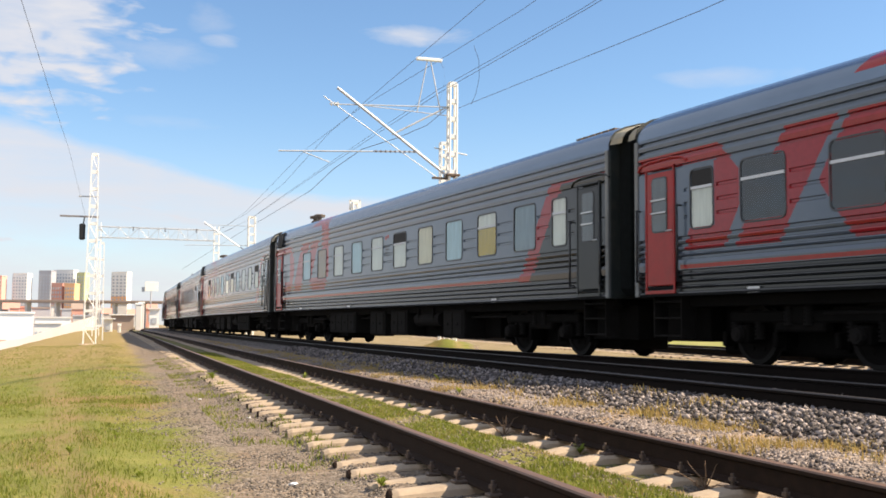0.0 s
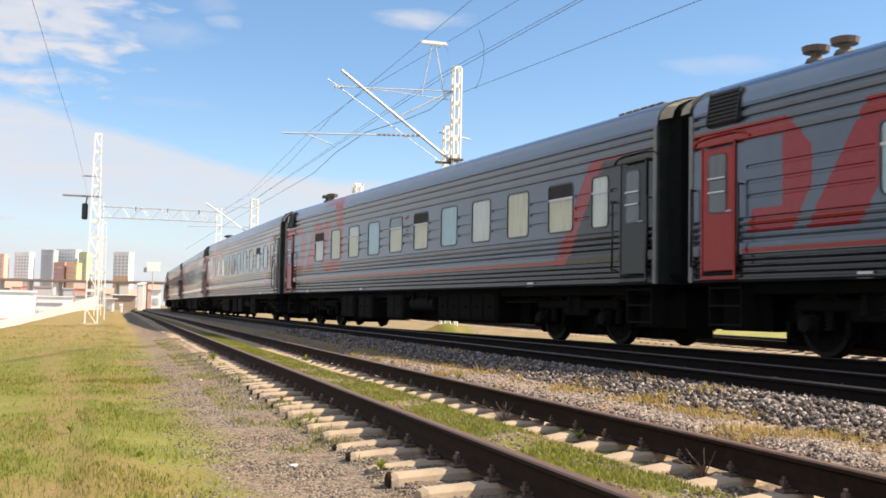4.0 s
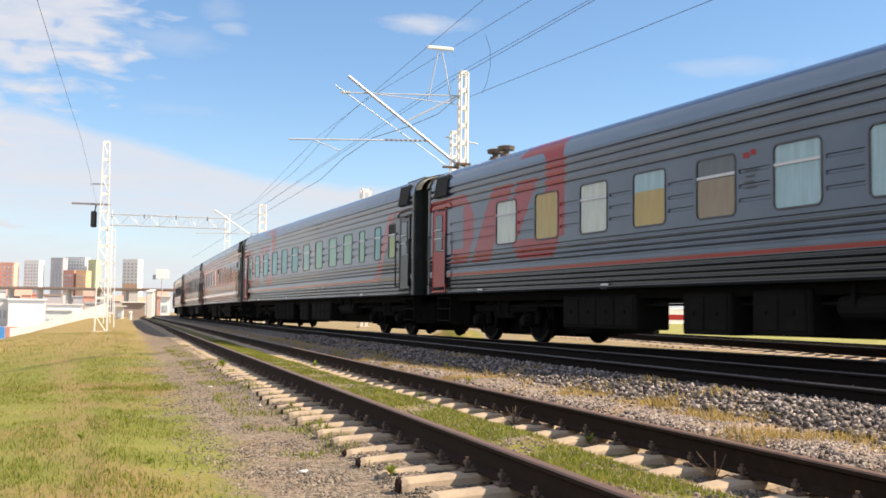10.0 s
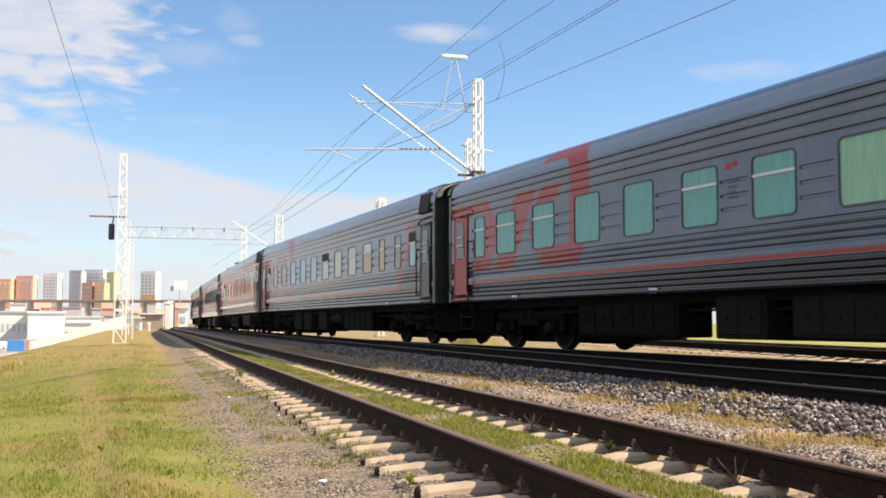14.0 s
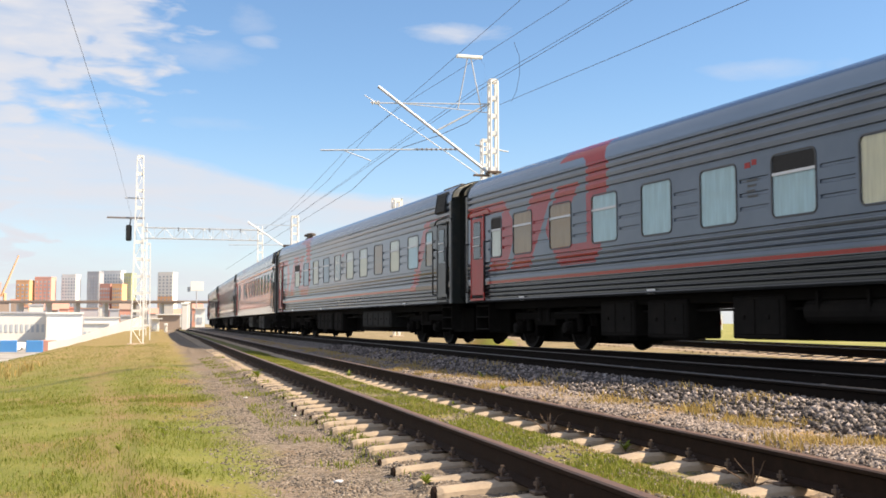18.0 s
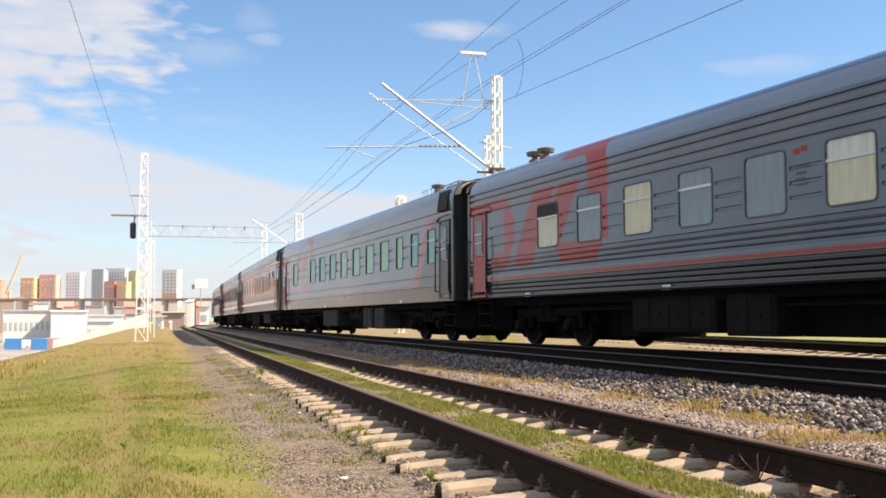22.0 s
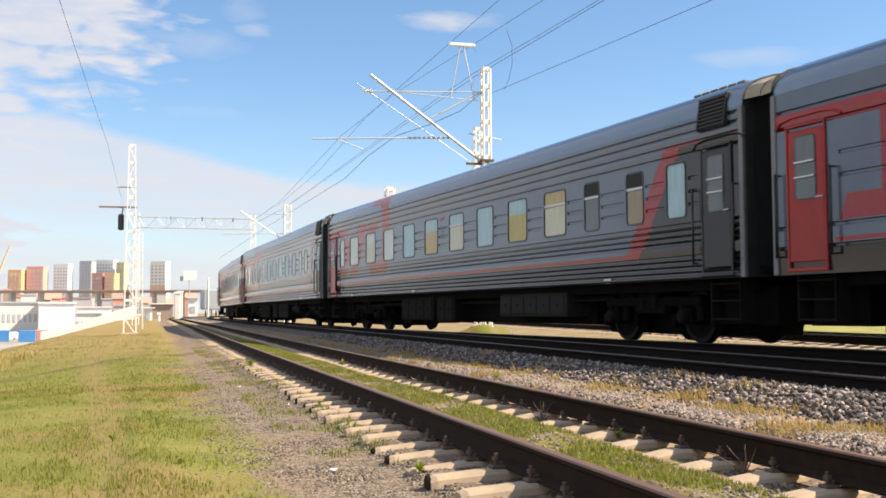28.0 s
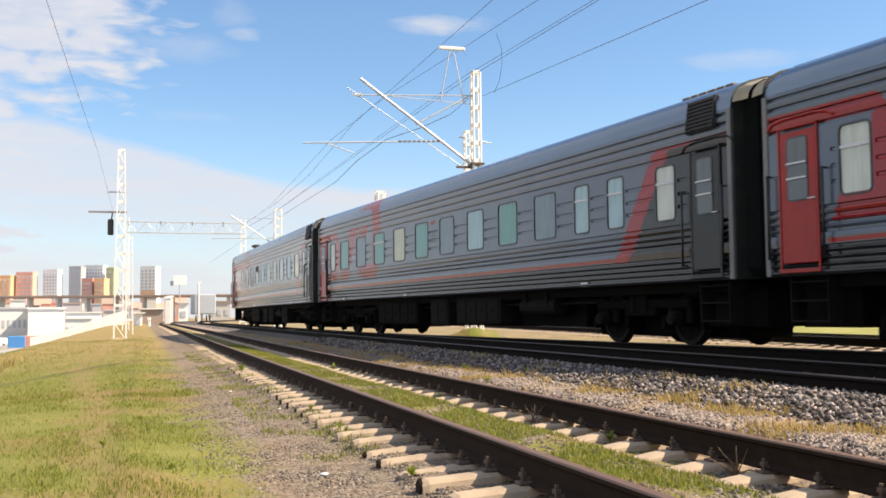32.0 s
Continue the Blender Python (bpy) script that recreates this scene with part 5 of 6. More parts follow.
part("switch_box", bm, M["louvre"], lm, "dark switch box")
# diagonal lacing on the tapered mast
for i in range(11):
    k0, k1 = i / 11, (i + 1) / 11
    q0, q1 = 0.33 * (1 - 0.5 * k0), 0.33 * (1 - 0.5 * k1)
    bm = bmesh.new()
    s = 1 if i % 2 else -1
    rod(bm, (-s * q0, -q0, -0.42 + 10.67 * k0), (s * q1, -q1, -0.42 + 10.67 * k1), 0.018, 4)
    part("lacing_bar", bm, M["white_paint"], lm)

lm2 = mast(-0.85, 72.0, -0.42, 6.2, 0.42, "slim pale lattice mast behind the tapered one", 0.6, 1.0)


def portal():
    """A rigid lattice cross beam over all tracks."""
    t = thing("catenary_portal", "pale lattice portal beam on two masts across the tracks", "portal", pose(0, 104, 0))
    x0, x1, z0, z1 = -1.6, 9.6, 9.15, 10.2
    for y in (-0.35, 0.35):
        for z in (z0, z1):
            bm = bmesh.new()
            rod(bm, (x0, y, z), (x1, y, z), 0.03, 4)
            part("chord", bm, M["galv"], t)
        n = 12
        for i in range(n):
            a, b = x0 + (x1 - x0) * i / n, x0 + (x1 - x0) * (i + 1) / n
            bm = bmesh.new()
            rod(bm, (a, y, z0 if i % 2 else z1), (b, y, z1 if i % 2 else z0), 0.014, 4)
            rod(bm, (a, y, z0), (a, y, z1), 0.012, 4)
            part("lattice_bar", bm, M["galv"], t)
    for x in (x0, x1):
        for s in (-1, 1):
            for d in (-1, 1):
                bm = bmesh.new()
                rod(bm, (x + s * 0.3, d * 0.3, -0.4), (x + s * 0.22, d * 0.3, z1 + 0.4), 0.03, 4)
                part("leg", bm, M["white_paint"], t)
        for k in range(11):
            for d in (-1, 1):
                bm = bmesh.new()
                box(bm, x - 0.3, x + 0.3, d * 0.3 - 0.015, d * 0.3 + 0.015, 0.3 + k * 0.95, 0.42 + k * 0.95)
                part("batten_plate", bm, M["white_paint"], t)
    for x in (1.6, 4.6, 7.6):
        bm = bmesh.new()
        insulator(bm, (x, -0.4, z1 + 0.05), (x, -0.4, z1 - 0.35), 4, 0.09)
        part("insulator", bm, M["insulator"], t)
    return t


portal()


def wire(points, r, label, sag=0.0):
    """A cable as a thin tube; each span between supports hangs by its sag."""
    r *= 0.62
    pts = []
    for a, b in zip(points, points[1:]):
        a, b = Vector(a), Vector(b)
        n = max(4, int((b - a).length / 3))
        for i in range(n):
            k = i / n
            p = a.lerp(b, k)
            p.z -= sag * 4 * k * (1 - k)
            pts.append(tuple(p))
    pts.append(tuple(points[-1]))
    sec = [(r * math.cos(a), r * math.sin(a)) for a in (0.5, 1.55, 2.6, 3.65, 4.7, 5.75)]
    return thing("overhead_wire", label, "cable", group="overhead wires", data=sweep("overhead_wire", pts, sec, M["wire"]))


FEED = "dark feeder cable running from mast to mast"
CONTACT = "dark contact wire hanging above the train's track"
wire([(7.2, 120, 7.0), (8.6, 79.5, 7.55), (8.77, 48, 7.2), (8.22, 40, 7.05), (8.21, 35, 7.03), (9.46, 34.9, 7.49), (10.56, 34.9, 8.02), (11.42, 34.9, 8.77)], 0.020, CONTACT)
wire([(11.74, 34.8, 8.72), (11.83, 25, 8.05), (11.92, 19, 7.66), (12.6, 4, 7.3), (14.5, -25, 8.4)], 0.014, FEED)
wire([(10.0, 104, 9.9), (9.9, 79.5, 9.0), (10.6, 52, 9.2), (11.16, 35.0, 9.34), (11.62, 24, 9.15), (12.6, 2, 9.3), (14.0, -25, 10.2)], 0.015, FEED)
wire([(9.9, 104, 9.8), (9.8, 79.5, 8.95), (10.5, 52, 9.25), (11.06, 35.0, 9.42), (11.46, 24, 9.13), (12.4, 2, 9.2), (13.8, -25, 10.1)], 0.013, FEED)
wire([(9.6, 104, 10.0), (9.57, 79.5, 9.6), (9.3, 52, 9.95), (10.09, 43, 10.35), (11.13, 35.0, 10.53), (11.52, 28, 10.37), (12.9, -25, 10.4)], 0.014, FEED)
wire([(9.4, 104, 10.0), (9.6, 79.5, 9.4), (9.4, 60, 9.2), (9.18, 46, 9.6), (9.5, 41, 9.9), (10.24, 35.0, 10.53), (10.17, 28.5, 10.41), (10.0, -25, 10.3)], 0.014, FEED)
wire([(-2.2, 140, 8.4), (-1.95, 60.0, 7.95), (-1.93, 45, 7.95), (-1.9, 30, 7.35), (-1.82, 20, 6.85), (-1.7, 0, 6.9), (-1.6, -30, 9)], 0.009, "thin dark line wire leading to the tapered mast")
for pts in ([(11.33, 32.0, 10.25), (11.65, 32.4, 9.90), (11.81, 32.8, 9.40), (11.83, 33.2, 8.89), (11.79, 33.6, 8.60)],
            [(11.05, 35.0, 10.45), (11.20, 34.92, 10.2), (11.24, 34.9, 9.75), (11.10, 34.95, 9.1), (10.94, 35.0, 8.74)]):
    wire(pts, 0.012, "slack dark jumper cable between the feeders")
# far across the field stand two steel containers
def container(x, y, z, body, band, label):
    """A ribbed steel box on corner castings, with a door end and a coloured band along its side."""
    t = thing("storage_container", label, "container", pose(x, y, z), "containers in the field")
    bm = bmesh.new()
    box(bm, -3.0, 3.0, -1.2, 1.2, 0.16, 2.55, 0.02)
    for i in range(28):
        box(bm, -2.86 + i * 0.208, -2.75 + i * 0.208, -1.235, -1.19, 0.32, 2.40)
    part("body", bm, M[body], t)
    if band:
        bm = bmesh.new()
        box(bm, -2.9, 2.9, -1.245, -1.236, 0.75, 1.60)
        part("band", bm, M[band], t, "broad red band along the side")
    for sx in (-1, 1):
        bm = bmesh.new()
        box(bm, sx * 2.97 - 0.07, sx * 2.97 + 0.07, -1.26, -1.14, 0.0, 2.59, 0.01)
        part("corner_post", bm, M[body], t)
    for z0 in (0.10, 2.44):
        bm = bmesh.new()
        box(bm, -2.9, 2.9, -1.25, -1.15, z0, z0 + 0.12, 0.01)
        part("rail_beam", bm, M[body], t)
    for sy in (-0.6, 0.6):
        bm = bmesh.new()
        box(bm, -3.03, -2.99, sy - 0.56, sy + 0.56, 0.26, 2.42, 0.01)
        leaf = part("door_leaf", bm, M[body], t)
        bm = bmesh.new()
        rod(bm, (-3.05, sy, 0.2), (-3.05, sy, 2.46), 0.02, 6)
        part("locking_bar", bm, M["galv"], leaf)
    return t


M["box_blue"] = simple("faded_blue_container_paint", (0.06, 0.27, 0.62), 0.6, 0, 0.15, 0.8, 0, 0.3)
container(75.5, 148, ground_z(75.5, 148) - 0.02, "box_blue", "", "faded blue ribbed steel storage container standing in the field")
container(84.0, 148, ground_z(84.0, 148) - 0.02, "white_paint", "door_red", "white ribbed steel storage container with a red band")
# an earth mound heaped at a mast's foot
bm = bmesh.new()
bmesh.ops.create_icosphere(bm, subdivisions=4, radius=1.0)
for v in bm.verts:
    q = 1 + 0.16 * noise.noise(v.co * 2.2) + 0.06 * noise.noise(v.co * 7)
    v.co = Vector((v.co.x * 1.5 * q, v.co.y * 1.0 * q, v.co.z * 0.76 * q))
thing("earth_mound", "heaped tan earth with dry grass at a mast's foot", "mound", pose(11.35, 34.6, -0.47), kind="stuff", data=mesh_of(bm, "earth_mound", M["ground"], True))
p = thing("marker_post", "low white marker post in the grass", "post", pose(20.4, 40.0, -0.35))
bm = bmesh.new()
rod(bm, (0, 0, 0), (0, 0, 0.75), 0.06, 10)
part("shaft", bm, M["white_paint"], p)

# ---- the town beyond the embankment ----
def away(azimuth, d):
    a = radians(azimuth)
    return d * math.sin(a), d * math.cos(a)


def rise(el, d):
    return 0.8 + d * math.tan(radians(el))


FACADE = {}
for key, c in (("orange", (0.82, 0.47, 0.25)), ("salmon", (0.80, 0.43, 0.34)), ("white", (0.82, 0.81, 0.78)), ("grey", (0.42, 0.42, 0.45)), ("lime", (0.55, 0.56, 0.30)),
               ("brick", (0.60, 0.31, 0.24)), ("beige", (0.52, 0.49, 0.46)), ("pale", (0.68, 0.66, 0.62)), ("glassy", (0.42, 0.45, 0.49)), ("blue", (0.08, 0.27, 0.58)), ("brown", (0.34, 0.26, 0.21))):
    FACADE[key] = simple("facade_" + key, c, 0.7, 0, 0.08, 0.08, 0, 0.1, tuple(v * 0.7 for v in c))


def tower_block(az0, az1, el, d, front, flank, label, split=None, rows=17, cols=6, depth=16):
    """A block of flats: walls, floor bands of windows in rows, roof parapet. Its broad side faces the tracks and the sun."""
    x0, y0 = away(az0, d)
    x1, y1 = away(az1, d)
    w = math.hypot(x1 - x0, y1 - y0)
    ang = math.degrees(math.atan2(y1 - y0, x1 - x0))
    top = rise(el, d)
    t = thing("tower_block", label, "building", pose((x0 + x1) / 2, (y0 + y1) / 2, -6, 0, 0, ang - 24), "distant blocks of flats")
    h = top + 6
    fw = w * 0.86
    bm = bmesh.new()
    box(bm, -fw / 2, fw / 2, 0, depth, 0, h)
    part("wall", bm, FACADE[front], t)
    # the left flank's darker facade colour holds the shade of the side off the sun
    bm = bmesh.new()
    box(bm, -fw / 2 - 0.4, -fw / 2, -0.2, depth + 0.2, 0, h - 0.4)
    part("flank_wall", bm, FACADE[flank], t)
    bm = bmesh.new()
    box(bm, -fw / 2 - 0.3, fw / 2 + 0.3, -0.3, depth + 0.3, h, h + 1.2)
    part("parapet", bm, FACADE[front], t)
    if split:
        bm = bmesh.new()
        box(bm, -fw / 2 - 0.1, fw / 2 + 0.1, -0.6, 0, 0, h * split[1])
        part("lower_wall", bm, FACADE[split[0]], t)
    cell = fw / cols
    for c in range(cols):
        bm = bmesh.new()
        for r in range(rows):
            z = 3 + r * (h - 5) / rows
            box(bm, -fw / 2 + cell * (c + 0.28), -fw / 2 + cell * (c + 0.72), -0.75, 0.05, z, z + (h - 5) / rows * 0.5)
        tagged(part("window_column", bm, FACADE["glassy"], t), kind="stuff")
    bm = bmesh.new()
    for r in range(rows):
        z = 3 + r * (h - 5) / rows
        box(bm, -fw / 2 - 0.6, -fw / 2, 2, depth - 2, z, z + (h - 5) / rows * 0.45)
    tagged(part("flank_windows", bm, FACADE["glassy"], t), kind="stuff")
    return t


D = 1500
tower_block(-7.30, -6.50, 2.22, D, "orange", "brown", "orange block of flats with its shaded flank painted dark", cols=3, rows=12)
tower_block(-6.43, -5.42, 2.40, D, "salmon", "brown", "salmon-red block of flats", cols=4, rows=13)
tower_block(-5.10, -4.22, 2.55, D, "white", "grey", "white tower block with its shaded flank painted grey", cols=5, rows=16)
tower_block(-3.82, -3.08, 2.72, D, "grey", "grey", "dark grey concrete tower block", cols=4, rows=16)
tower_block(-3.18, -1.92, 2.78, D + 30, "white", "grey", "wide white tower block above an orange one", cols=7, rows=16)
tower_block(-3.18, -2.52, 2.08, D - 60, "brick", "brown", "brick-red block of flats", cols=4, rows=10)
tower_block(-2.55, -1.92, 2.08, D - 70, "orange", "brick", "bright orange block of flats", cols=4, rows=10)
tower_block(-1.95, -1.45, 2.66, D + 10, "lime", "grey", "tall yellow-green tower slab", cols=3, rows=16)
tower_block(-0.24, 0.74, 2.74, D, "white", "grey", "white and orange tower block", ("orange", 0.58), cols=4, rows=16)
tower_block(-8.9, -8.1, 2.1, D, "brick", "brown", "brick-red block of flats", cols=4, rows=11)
tower_block(-10.4, -9.5, 2.4, D, "white", "grey", "white tower block with its shaded flank painted grey", cols=4, rows=14)


def crane():
    x, y = away(-7.75, 700)
    t = thing("tower_crane", "orange construction crane over the town", "crane", pose(x, y, -6))
    bm = bmesh.new()
    rod(bm, (0, 0, 0), (0, 0, 26), 1.0, 4)
    part("tower", bm, FACADE["orange"], t)
    bm = bmesh.new()
    rod(bm, (-2, 0, 24), (7.5, 0, 50), 0.8, 4, 0.4)
    part("jib", bm, FACADE["orange"], t)


crane()


def low_house(az0, az1, el0, d, wall, roof, label, name="low_building", z=-6.0, depth=14, cols=5, gable=False, group="low buildings of the town"):
    """A low building with a roof slab or gable, a plinth and a row of windows."""
    x0, y0 = away(az0, d)
    x1, y1 = away(az1, d)
    w = math.hypot(x1 - x0, y1 - y0)
    h = rise(el0, d) - z
    t = thing(name, label, "building", pose((x0 + x1) / 2, (y0 + y1) / 2, z, 0, 0, math.degrees(math.atan2(y1 - y0, x1 - x0))), group)
    bm = bmesh.new()
    box(bm, -w / 2, w / 2, 0, depth, 0, h * (0.78 if gable else 0.95))
    part("wall", bm, FACADE[wall], t)
    bm = bmesh.new()
    if gable:
        vs = [bm.verts.new(c) for c in ((-w / 2 - 0.5, -0.6, h * 0.78), (w / 2 + 0.5, -0.6, h * 0.78), (w / 2 + 0.5, depth + 0.6, h * 0.78), (-w / 2 - 0.5, depth + 0.6, h * 0.78), (-w / 2 - 0.5, depth / 2, h), (w / 2 + 0.5, depth / 2, h))]
        for f in ((0, 1, 5, 4), (2, 3, 4, 5), (0, 4, 3), (1, 2, 5), (3, 2, 1, 0)):
            bm.faces.new([vs[i] for i in f])
    else:
        box(bm, -w / 2 - 0.4, w / 2 + 0.4, -0.5, depth + 0.4, h * 0.95, h)
    part("roof", bm, FACADE[roof], t)
    for c in range(cols):
        bm = bmesh.new()
        a = -w / 2 + w * (c + 0.25) / cols
        box(bm, a, a + w * 0.5 / cols, -0.15, 0.05, h * 0.38, h * 0.62)
        part("window", bm, FACADE["glassy"], t)
    return t


low_house(-8.0, -5.75, 0.62, 360, "pale", "grey", "long grey market hall with shop fronts", cols=9, depth=20)
low_house(-5.70, -3.93, 0.60, 350, "white", "white", "big white windowless warehouse", "warehouse", cols=0, depth=30)
low_house(-3.85, -2.1, 0.36, 420, "white", "pale", "long white flat trade pavilion", cols=6)
low_house(-3.9, -2.6, 0.05, 330, "pale", "pale", "long grey flat-roofed depot", cols=6, depth=10)
low_house(-2.0, -0.9, 0.45, 460, "beige", "grey", "beige two-storey rendered house", cols=5)
rnd = random.Random(12)
az = -10.5
while az < 1.6:                                                        # a skyline of low works and houses in front of the towers
    w = rnd.uniform(0.35, 1.1)
    low_house(az, az + w * 0.92, rnd.uniform(0.75, 1.28), rnd.uniform(640, 760), rnd.choice(("brown", "beige", "brick", "grey", "pale", "brown")), rnd.choice(("brown", "grey", "brick")),
              "low brownish works building in the haze", cols=4, gable=rnd.random() < 0.4)
    az += w
low_house(-0.12, 1.05, 0.52, 210, "brown", "white", "low dark shed with a white roof edge", "shed", z=-1.2, cols=0, depth=8)
low_house(-0.45, -0.02, 0.30, 150, "white", "white", "small white trackside cabin", "cabin", z=-1.0, depth=3, cols=1)
low_house(1.85, 2.35, 0.86, 260, "white", "pale", "small white trackside house", "cabin", z=-1.4, depth=5, cols=1)
low_house(3.4, 4.6, 0.9, 330, "beige", "brown", "low beige house beside the line", z=-1.4, depth=9, cols=3)
low_house(5.2, 9.5, 0.8, 420, "brown", "brown", "long brown works beside the line", z=-1.4, depth=12, cols=8)


def overpass():
    """A pale road bridge that crosses the line far away, on piers."""
    t = thing("road_bridge", "pale concrete road bridge on piers across the line", "bridge")
    a, b = away(-11, 560), away(9, 520)
    n = 14
    for i in range(n):
        k0, k1 = i / n, (i + 1) / n
        p, q = Vector((a[0] + (b[0] - a[0]) * k0, a[1] + (b[1] - a[1]) * k0, 0)), Vector((a[0] + (b[0] - a[0]) * k1, a[1] + (b[1] - a[1]) * k1, 0))
        m = pose(*((p + q) / 2), 0, 0, math.degrees(math.atan2(q.y - p.y, q.x - p.x)))
        L = (q - p).length
        bm = bmesh.new()
        box(bm, -L / 2, L / 2, -5, 5, 10.9, 11.6, 0, m)
        box(bm, -L / 2, L / 2, -5.2, -4.9, 11.6, 12.2, 0, m)
        part("deck_span", bm, FACADE["brown"], t)
        bm = bmesh.new()
        box(bm, -L / 2 - 0.5, -L / 2 + 0.5, -4, 4, -6, 10.9, 0, m)
        part("pier", bm, FACADE["beige"], t)


overpass()


def ramp():
    """The pale side wall of a road that climbs beside the embankment."""
    t = thing("ramp_wall", "pale concrete side wall of a climbing road", "wall", kind="structure")
    pts = [(-5.6, 170, -1.35, -0.95), (-4.5, 185, -1.15, -0.80), (-3.4, 205, -0.85, -0.42), (-2.2, 235, -0.45, 0.02), (-0.95, 270, -0.1, 0.42)]
    for (a0, d0, l0, h0), (a1, d1, l1, h1) in zip(pts, pts[1:]):
        x0, y0 = away(a0, d0)
        x1, y1 = away(a1, d1)
        bm = bmesh.new()
        v = [bm.verts.new(c) for c in ((x0, y0, -6), (x1, y1, -6), (x1, y1, rise(h1, d1)), (x0, y0, rise(h0, d0)),
                                       (x0, y0 + 7, -6), (x1, y1 + 7, -6), (x1, y1 + 7, rise(h1, d1)), (x0, y0 + 7, rise(h0, d0)))]
        for f in ((0, 1, 2, 3), (7, 6, 5, 4), (3, 2, 6, 7), (1, 0, 4, 5), (0, 3, 7, 4), (2, 1, 5, 6)):
            bm.faces.new([v[i] for i in f])
        part("wall_panel", bm, FACADE["beige"], t)


ramp()


def car_mesh():
    bm = bmesh.new()
    box(bm, -2.1, 2.1, -0.85, 0.85, 0.3, 0.85, 0.12)
    vs = box(bm, -1.2, 1.1, -0.78, 0.78, 0.85, 1.42, 0.05)
    for v in vs:
        if v.is_valid and v.co.z > 1.2:
            v.co.x *= 0.72
            v.co.y *= 0.88
    return bm


CARM = {k: mesh_of(car_mesh(), "body", FACADE[k]) for k in ("white", "grey", "pale", "brick", "blue")}
bm = bmesh.new()
rod(bm, (0, -0.1, 0), (0, 0.1, 0), 0.32, 12)
TYRE = mesh_of(bm, "tyre", M["rubber"])


def car(x, y, z, turn, key, label):
    c = thing("parked_car", label, "car", pose(x, y, z, 0, 0, turn), "parked cars")
    part("body", CARM[key], None, c)
    for dx in (-1.3, 1.3):
        for dy in (-0.78, 0.78):
            part("wheel", TYRE, None, c, at=pose(dx, dy, 0.32))


for i in range(26):
    key = rnd.choice(("white", "grey", "pale", "white", "brick", "blue"))
    x, y = away(rnd.uniform(-7.9, -2.4), rnd.uniform(235, 330))
    car(x, y, -5.52, rnd.choice((0, 90, 12)), key, "small %s car parked in the yard" % {"white": "white", "grey": "grey", "pale": "silver", "brick": "dark red", "blue": "blue"}[key])
for a, d, key, lab in ((-6.25, 236, "blue", "blue freight container in the yard"), (-7.5, 240, "blue", "blue freight container in the yard"), (-5.6, 240, "brick", "rust-red freight container in the yard")):
    x, y = away(a, d)
    t = thing("container", lab, "container", pose(x, y, -5.52, 0, 0, 5))
    bm = bmesh.new()
    box(bm, -1.7, 1.7, -1.2, 1.2, 0.15, 2.75, 0.05)
    part("box", bm, FACADE[key], t)
    bm = bmesh.new()
    for k in range(9):
        box(bm, -1.5 + k * 0.36, -1.36 + k * 0.36, -1.25, -1.2, 0.3, 2.6)
    part("ribs", bm, FACADE[key], t)


def billboard():
    x, y = away(1.90, 420)
    t = thing("billboard", "white billboard on a tall post beside the line", "billboard", pose(x, y, -1.5))
    bm = bmesh.new()
    box(bm, -2.35, 2.6, -0.25, 0.25, 15.4, 19.0, 0.05)
    part("panel", bm, FACADE["white"], t)
    bm = bmesh.new()
    box(bm, -3.6, -2.4, 0.3, 0.6, 15.0, 16.9, 0.05)
    part("side_panel", bm, FACADE["glassy"], t)
    bm = bmesh.new()
    rod(bm, (0, 0, 0), (0, 0, 15.5), 0.22, 8)
    part("post", bm, FACADE["grey"], t)


billboard()
for a, d, h, w, lab in ((1.28, 190, 5.2, 0.55, "pale concrete pillar beside the line"), (1.42, 200, 5.6, 0.5, "pale concrete pillar beside the line"), (0.32, 140, 1.5, 0.2, "short white marker post"), (2.9, 150, 6.5, 0.13, "slim white signal mast")):
    x, y = away(a, d)
    t = thing("pillar", lab, "pillar", pose(x, y, -1.0))
    bm = bmesh.new()
    box(bm, -w, w, -w, w, 0, h, 0.1)
    part("shaft", bm, FACADE["pale"], t)
    bm = bmesh.new()
    box(bm, -w * 1.2, w * 1.2, -w * 1.2, w * 1.2, h, h + 0.35, 0.05)
    part("cap", bm, FACADE["white"], t)
# a second train stands far down the line: dark wagon ends
x, y = away(3.25, 150)
t = thing("freight_wagon", "dark freight wagon standing far down the line", "wagon", pose(x, y, 0.2))
bm = bmesh.new()
box(bm, -1.5, 1.5, 0, 12, 1.1, 3.9, 0.1)
part("body", bm, FACADE["glassy"], t)
for dy in (2, 10):
    for s in (-1, 1):
        bm = bmesh.new()
        rod(bm, (s * 0.7, dy, 0.47), (s * 0.85, dy, 0.47), 0.47, 14)
        part("wheel", bm, M["wheel"], t)

